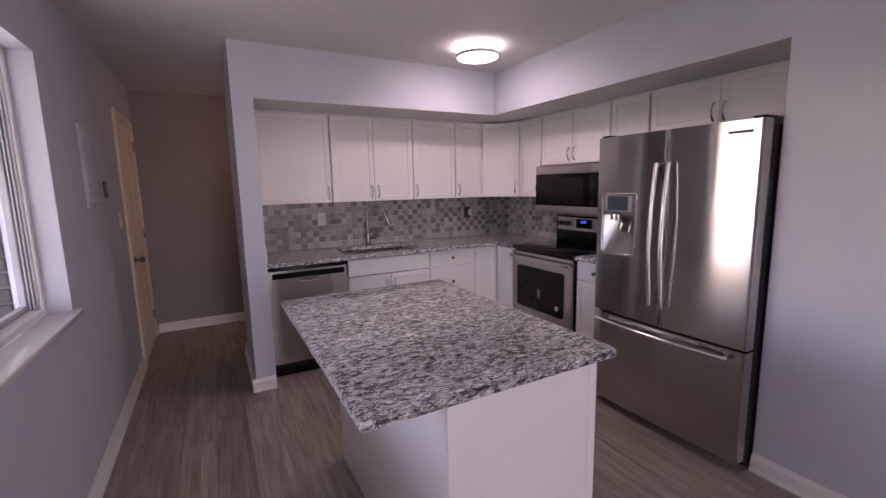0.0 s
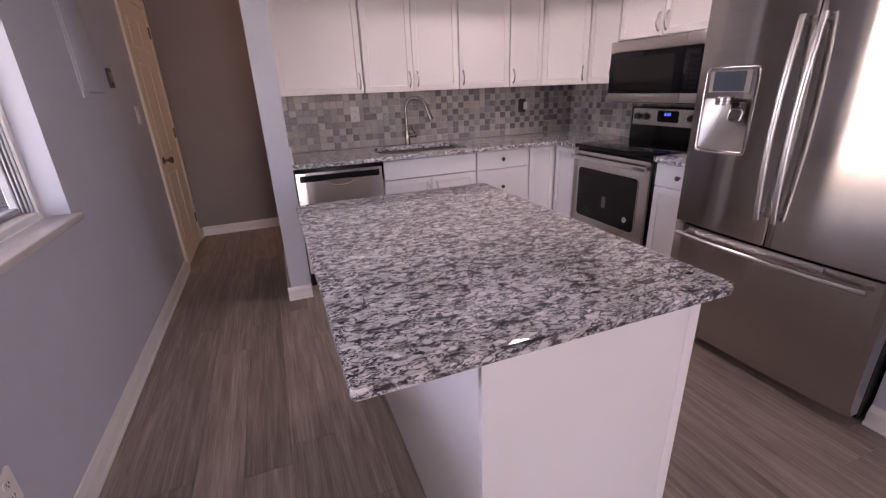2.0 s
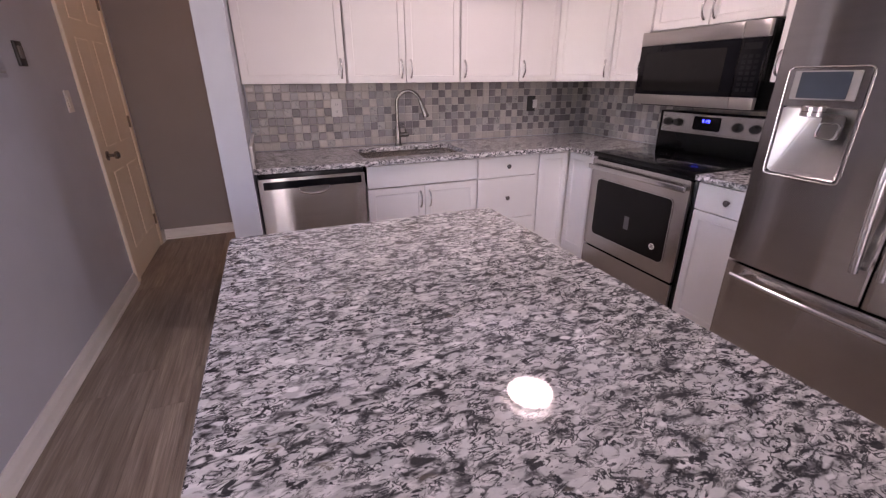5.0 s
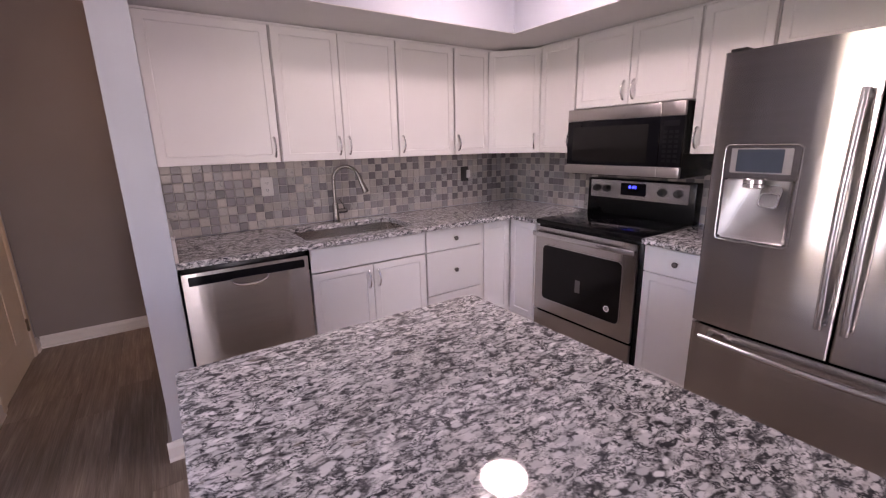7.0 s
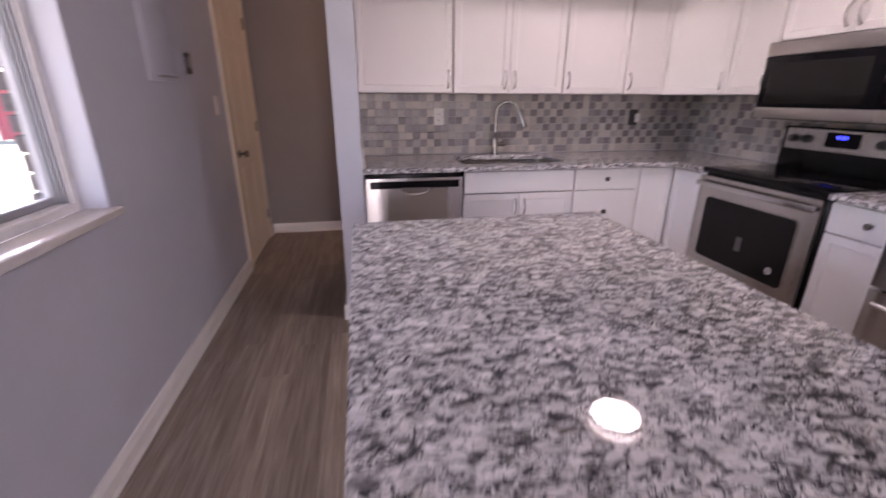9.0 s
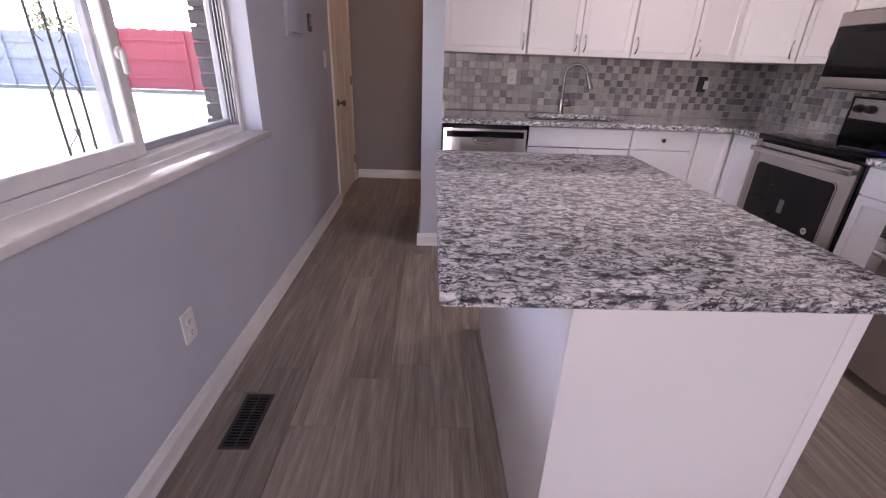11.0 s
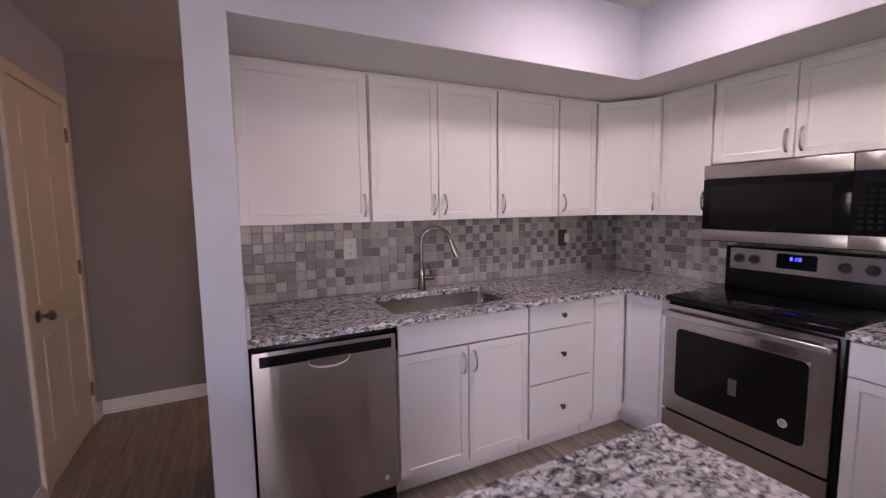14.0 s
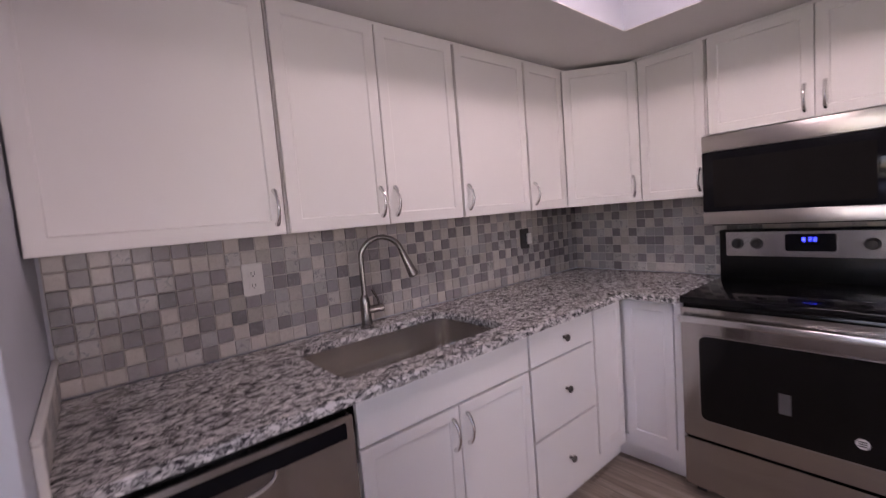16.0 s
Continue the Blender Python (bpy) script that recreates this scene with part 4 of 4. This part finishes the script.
part("display_bezel", bm, GREYPL, fr, smooth=0)
bm = bmesh.new()
add_plate(bm, round_rect(DXa + 0.048, DXb - 0.052, 1.300, 1.384, 0.003), -0.0105, -0.008)
for v in bm.verts:
    v.co.y += front_y(v.co.x)
part("display", bm, SCREEN, fr, smooth=0)
bm = bmesh.new()
fa_ = [(CXa, CZa), (CXb, CZa), (CXb, CZb), (CXa, CZb)]
ba_ = [(CXa + 0.018, CZa + 0.012, 0.014), (CXb - 0.012, CZa + 0.012, 0.014), (CXb - 0.03, CZb - 0.002, 0.066), (CXa + 0.088, CZb - 0.002, 0.066)]
vf = [bm.verts.new((x, front_y(x) + 0.001, z)) for x, z in fa_]
vk = [bm.verts.new((x, y, z)) for x, z, y in ba_]
for k in range(4):
    bm.faces.new((vf[k], vf[(k + 1) % 4], vk[(k + 1) % 4], vk[k]))
bm.faces.new(vk)
bmesh.ops.bevel(bm, geom=[e for e in bm.edges if e.verts[0] in vk or e.verts[1] in vk], offset=0.006, segments=3, affect="EDGES")
part("recess", bm, plain("recess_steel", (0.40, 0.385, 0.375), 0.34, 1.0), fr, smooth=50)
bm = bmesh.new()
add_lathe(bm, [(0.030, 0), (0.037, 0.004), (0.037, 0.016), (0.034, 0.018), (0.037, 0.020), (0.037, 0.034), (0.033, 0.038)], pose(DXa + 0.118, -0.006, 1.240), 28)
part("nozzle", bm, STEEL2, fr)
bm = bmesh.new()
add_plate(bm, round_rect(-0.034, 0.034, -0.085, 0.0, 0.016), -0.010, 0.0)
pd = part("paddle", bm, NICKEL, fr, pose(DXa + 0.168, 0.040, 1.248, -12, 4, 0))
bm = bmesh.new()
add_tube(bm, [(x, -0.011, z) for x, z in round_rect(-0.030, 0.030, -0.081, -0.03, 0.014) + [(0.03, -0.044)]], 0.004, 8)
part("rim", bm, STEEL2, pd)
bm = bmesh.new()
add_plate(bm, round_rect(0.15, 0.72, 0.604, 0.634, 0.004), -0.013, 0.004)
part("grip_ledge", bm, STEEL2, fr, label="pale ledge behind the drawer handle", smooth=0)

# ---- outside ----
gr = bmesh.new()
add_box(gr, -400, 400, -400, 400, -0.6, -0.12)
tagged(part("ground", gr, GRASS), "sunlit lawn reaching away from the house", kind="structure")
sbox("patio", CONC, "pale concrete patio slab", -2.9, -0.262, -2.5, 9, -0.25, -0.08, 0.01)
bm = bmesh.new()
add_box(bm, -2.6, -0.262, -2.5, 9.0, 2.36, 2.44)
for k in range(12):
    add_box(bm, -2.55 + k * 0.19, -2.54 + k * 0.19, -2.5, 9.0, 2.345, 2.36)
add_box(bm, -2.7, -2.6, -2.5, 9.0, 2.265, 2.44)
tagged(part("patio_roof", bm, PATIOW), "pale grey boarded patio roof", "patio roof", kind="structure")


def iron_post(x, y):
    p = thing("patio_post", pose(x, y, -0.08), "black wrought iron post with scrolls", "post")
    bm = bmesh.new()
    for k in (-1, 0, 1):
        add_tube(bm, [(0, k * 0.17, 0), (0, k * 0.17, 2.34)], 0.012, 6)
    for z in (0.02, 2.33):
        add_box(bm, -0.015, 0.015, -0.185, 0.185, z - 0.012, z + 0.012)
    part("bars", bm, IRON, p)
    for q in range(4):
        for s in (-1, 1):
            bm = bmesh.new()
            pts = []
            for k in range(15):
                a = 2 * math.pi * k / 14
                pts.append((0, s * (0.085 + 0.065 * math.sin(a)), 0.4 + q * 0.5 + 0.28 * (k / 14)))
            add_tube(bm, pts, 0.005, 5)
            part("scroll", bm, IRON, p)
    return p


iron_post(-2.55, 6.15)


fan = thing("patio_fan", pose(-1.75, 6.1, 2.36), "white ceiling fan at rest under the patio roof", "ceiling fan")
bm = bmesh.new()
add_lathe(bm, [(0.06, -0.016), (0.05, -0.05), (0.015, -0.06), (0.015, -0.12), (0.09, -0.14), (0.1, -0.2), (0.06, -0.24), (0.01, -0.25)], None, 20)
part("motor", bm, PATIOW, fan)
for k in range(4):
    bm = bmesh.new()
    add_plate(bm, round_rect(0.14, 0.58, -0.07, 0.07, 0.03), -0.004, 0.004)
    part("blade", bm, PATIOW, fan, pose(0, 0, -0.17, 0, 0, 25 + 90 * k) @ pose(0, 0, 0, 78, 6, 0), smooth=0)


def fence(x0, x1, y, mat, label, h):
    f = thing("fence", pose(x0, y, -0.12), label, "fence", "garden fences")
    n = int((x1 - x0) / 0.15)
    rnd = random.Random(int(x0 * 10) + 905)
    bm = bmesh.new()
    for z in (0.4, h * 0.5, h - 0.4):
        add_box(bm, 0, x1 - x0, -0.06, -0.012, z, z + 0.09)
    for k in range(int((x1 - x0) / 2.4) + 1):
        add_box(bm, k * 2.4, k * 2.4 + 0.1, -0.11, -0.012, 0, h - 0.1)
    part("rails", bm, mat, f, smooth=0)
    for k in range(n):
        bm = bmesh.new()
        hh = h + rnd.uniform(-0.03, 0.03)
        add_plate(bm, [(0.001, 0.02), (0.149, 0.02), (0.149, hh - 0.02), (0.135, hh), (0.015, hh), (0.001, hh - 0.02)], -0.01, 0.01)
        part("board", bm, mat, f, pose(k * 0.15, 0, 0, 0, rnd.uniform(-0.15, 0.15), 0), smooth=0)
    return f


fence(-27.0, -10.85, 19.6, FENCEG, "weathered grey board fence across the garden", 1.9)
fence(-10.8, -4.0, 19.6, FENCER, "red painted board fence across the garden", 2.1)

bp = tagged(new("wall_outside"), "dark brick facing beside the window", kind="structure")
bm = bmesh.new()
add_box(bm, -0.345, -0.262, 4.315, 4.62, -0.1, 2.4)
part("mortar", bm, MORTAR, bp, smooth=0)
rnd = random.Random(21)
for k in range(33):
    bm = bmesh.new()
    w = 0.20 if k % 2 else 0.095
    add_box(bm, -0.36 - rnd.uniform(0, 0.006), -0.264, 4.30 + rnd.uniform(-0.012, 0.008), 4.30 + w, -0.09 + k * 0.075, -0.09 + k * 0.075 + 0.064, 0.005)
    part("brick", bm, BRICKM, bp, smooth=0)


def shrub(x, y, r, h, seed):
    """A bush of a few stems and many small leaves."""
    t = thing("shrub", pose(x, y, -0.12), "green leafy shrub by the garden fence", "shrub", "shrubs")
    rnd = random.Random(seed)
    bm, lv = bmesh.new(), bmesh.new()
    for k in range(9):
        a, e = rnd.uniform(0, 6.28), rnd.uniform(0.3, 1.0)
        tip = Vector((math.cos(a) * r * e * 0.8, math.sin(a) * r * e * 0.8, h * rnd.uniform(0.7, 1.0)))
        add_tube(bm, [(0, 0, 0), tip * 0.4 + Vector((0, 0, h * 0.15)), tip], [0.03, 0.02, 0.006], 5)
        for q in range(110):
            c = tip * rnd.uniform(0.4, 1.05) + Vector([rnd.gauss(0, r * 0.22) for _ in range(3)])
            if c.z < 0.05:
                continue
            m = Matrix.Translation(c) @ Euler([rnd.uniform(0, 6.28) for _ in range(3)]).to_matrix().to_4x4()
            s_ = rnd.uniform(0.05, 0.1)
            vs = [lv.verts.new(m @ Vector(p)) for p in ((0, -s_, 0), (s_ * 0.5, 0, 0.012), (0, s_, 0), (-s_ * 0.5, 0, 0.012))]
            lv.faces.new(vs)
    part("stems", bm, BRICKM, t)
    tagged(part("leaves", lv, LEAF, t, smooth=0), kind="stuff")
    return t


shrub(-14.5, 21.5, 1.2, 3.4, 3)
shrub(-18.0, 21.8, 1.6, 3.9, 4)

# ---- mosaic backsplash ----
TP = 0.0535
TILES = [stone_tile("cream_stone_tile", (0.53, 0.485, 0.455), (0.44, 0.40, 0.375)), stone_tile("pale_grey_tile", (0.36, 0.34, 0.35), (0.30, 0.285, 0.295)),
         stone_tile("mid_grey_tile", (0.25, 0.228, 0.237), (0.195, 0.18, 0.188)), stone_tile("dark_grey_tile", (0.20, 0.184, 0.192), (0.25, 0.235, 0.245)),
         stone_tile("veined_white_tile", (0.48, 0.455, 0.445), (0.2, 0.2, 0.21))]


def tile_bm(bm, m, size=TP - 0.0035, t=0.006):
    h = size / 2
    lo = [bm.verts.new(m @ Vector((x, 0, z))) for x, z in ((-h, -h), (h, -h), (h, h), (-h, h))]
    c = 0.0022
    hi = [bm.verts.new(m @ Vector((x * (1 - c / h), -t, z * (1 - c / h)))) for x, z in ((-h, -h), (h, -h), (h, h), (-h, h))]
    md = [bm.verts.new(m @ Vector((x, -t + 0.0012, z))) for x, z in ((-h, -h), (h, -h), (h, h), (-h, h))]
    for a, b in ((lo, md), (md, hi)):
        for k in range(4):
            bm.faces.new((a[k], a[(k + 1) % 4], b[(k + 1) % 4], b[k]))
    bm.faces.new(hi)


TILE_MESH = []
for tm in TILES:
    bm = bmesh.new()
    tile_bm(bm, Matrix())
    TILE_MESH.append(mesh("tile", bm, tm, 0))


def mosaic(name, m, cols, rows, label, seed, limit=300):
    """Small stone tiles on grout; local x along the wall, z up, front to -y. Columns past the limit are joined."""
    root = tagged(new(name), label, kind="structure")
    root.matrix_basis = m
    bm = bmesh.new()
    add_box(bm, 0, cols * TP, -0.0035, 0, 0, rows * TP)
    part("grout", bm, GROUT, root, smooth=0)
    rnd = random.Random(seed)
    rest = [bmesh.new() for _ in TILES]
    for c in range(cols):
        for r in range(rows):
            near = rnd.random()
            odd = (c + r) % 2
            k = rnd.choices(range(5), (2, 2, 6, 2, 1) if odd else (8, 4, 0.8, 0.3, 3))[0]
            if r == 0:
                k = rnd.choices(range(5), (6, 3, 1, 0, 2))[0]
            at = pose((c + 0.5) * TP, -0.003 - rnd.uniform(0, 0.0006), (r + 0.5) * TP, rnd.uniform(-0.5, 0.5), 0, rnd.uniform(-0.5, 0.5))
            if c * rows + r < limit:
                t = new("tile", TILE_MESH[k])
                t.parent = root
                t.matrix_basis = at
            else:
                tile_bm(rest[k], at)
    for k, b in enumerate(rest):
        if len(b.verts):
            tagged(part("tiles", b, TILES[k], root, smooth=0), kind="stuff")
        else:
            b.free()
    return root


mosaic("backsplash_1", pose(0.944, BACK - 0.001, CT1 + 0.002), 51, 8, "grey and cream stone mosaic backsplash behind the sink", 3)
mosaic("backsplash_2", pose(RIGHT - 0.001, BACK - 0.012, CT1 + 0.002, 0, 0, -90), 38, 8, "grey and cream stone mosaic backsplash behind the range", 8)
mosaic("backsplash_3", pose(0.936, 4.955, CT1 + 0.002, 0, 0, 90), 12, 2, "low return of stone mosaic on the wall end", 11)

bm = bmesh.new()
add_box(bm, 0.9365, 0.952, 4.938, 4.9545, CT1 + 0.001, CT1 + 0.002 + 2 * TP, 0.002)
add_box(bm, 0.9365, 0.952, 4.938, 4.955 + 12 * TP, CT1 + 0.0025 + 2 * TP, CT1 + 0.018 + 2 * TP, 0.003)
tagged(part("trim", bm, TRIM), "pale edging strip around the low tile return", kind="structure")

# ---- floor planks ----
PW, PL = 0.176, 1.22
bm = bmesh.new()
add_box(bm, 0.0006, PW - 0.0006, 0.0006, PL - 0.0006, -0.0065, 0.0, 0.0008)
PMESH = mesh("plank", bm, PLANK, 0)
rnd = random.Random(4)
for c in range(21):
    y = NEAR - rnd.uniform(0, 1.1)
    x = c * PW
    while y < HALLY - 0.02:
        a, b = max(y, NEAR), min(y + PL, HALLY)
        if b - a > 0.03 and not (x > SOFX + 0.05 and b < 2.5) and not (x > HALLX and a > BACK):
            p = new("plank", PMESH)
            p.parent = floor
            p.location = (x, a, 0)
            p.scale = (min(PW, 3.70 - x) / PW, (b - a) / PL, 1)
        y += PL
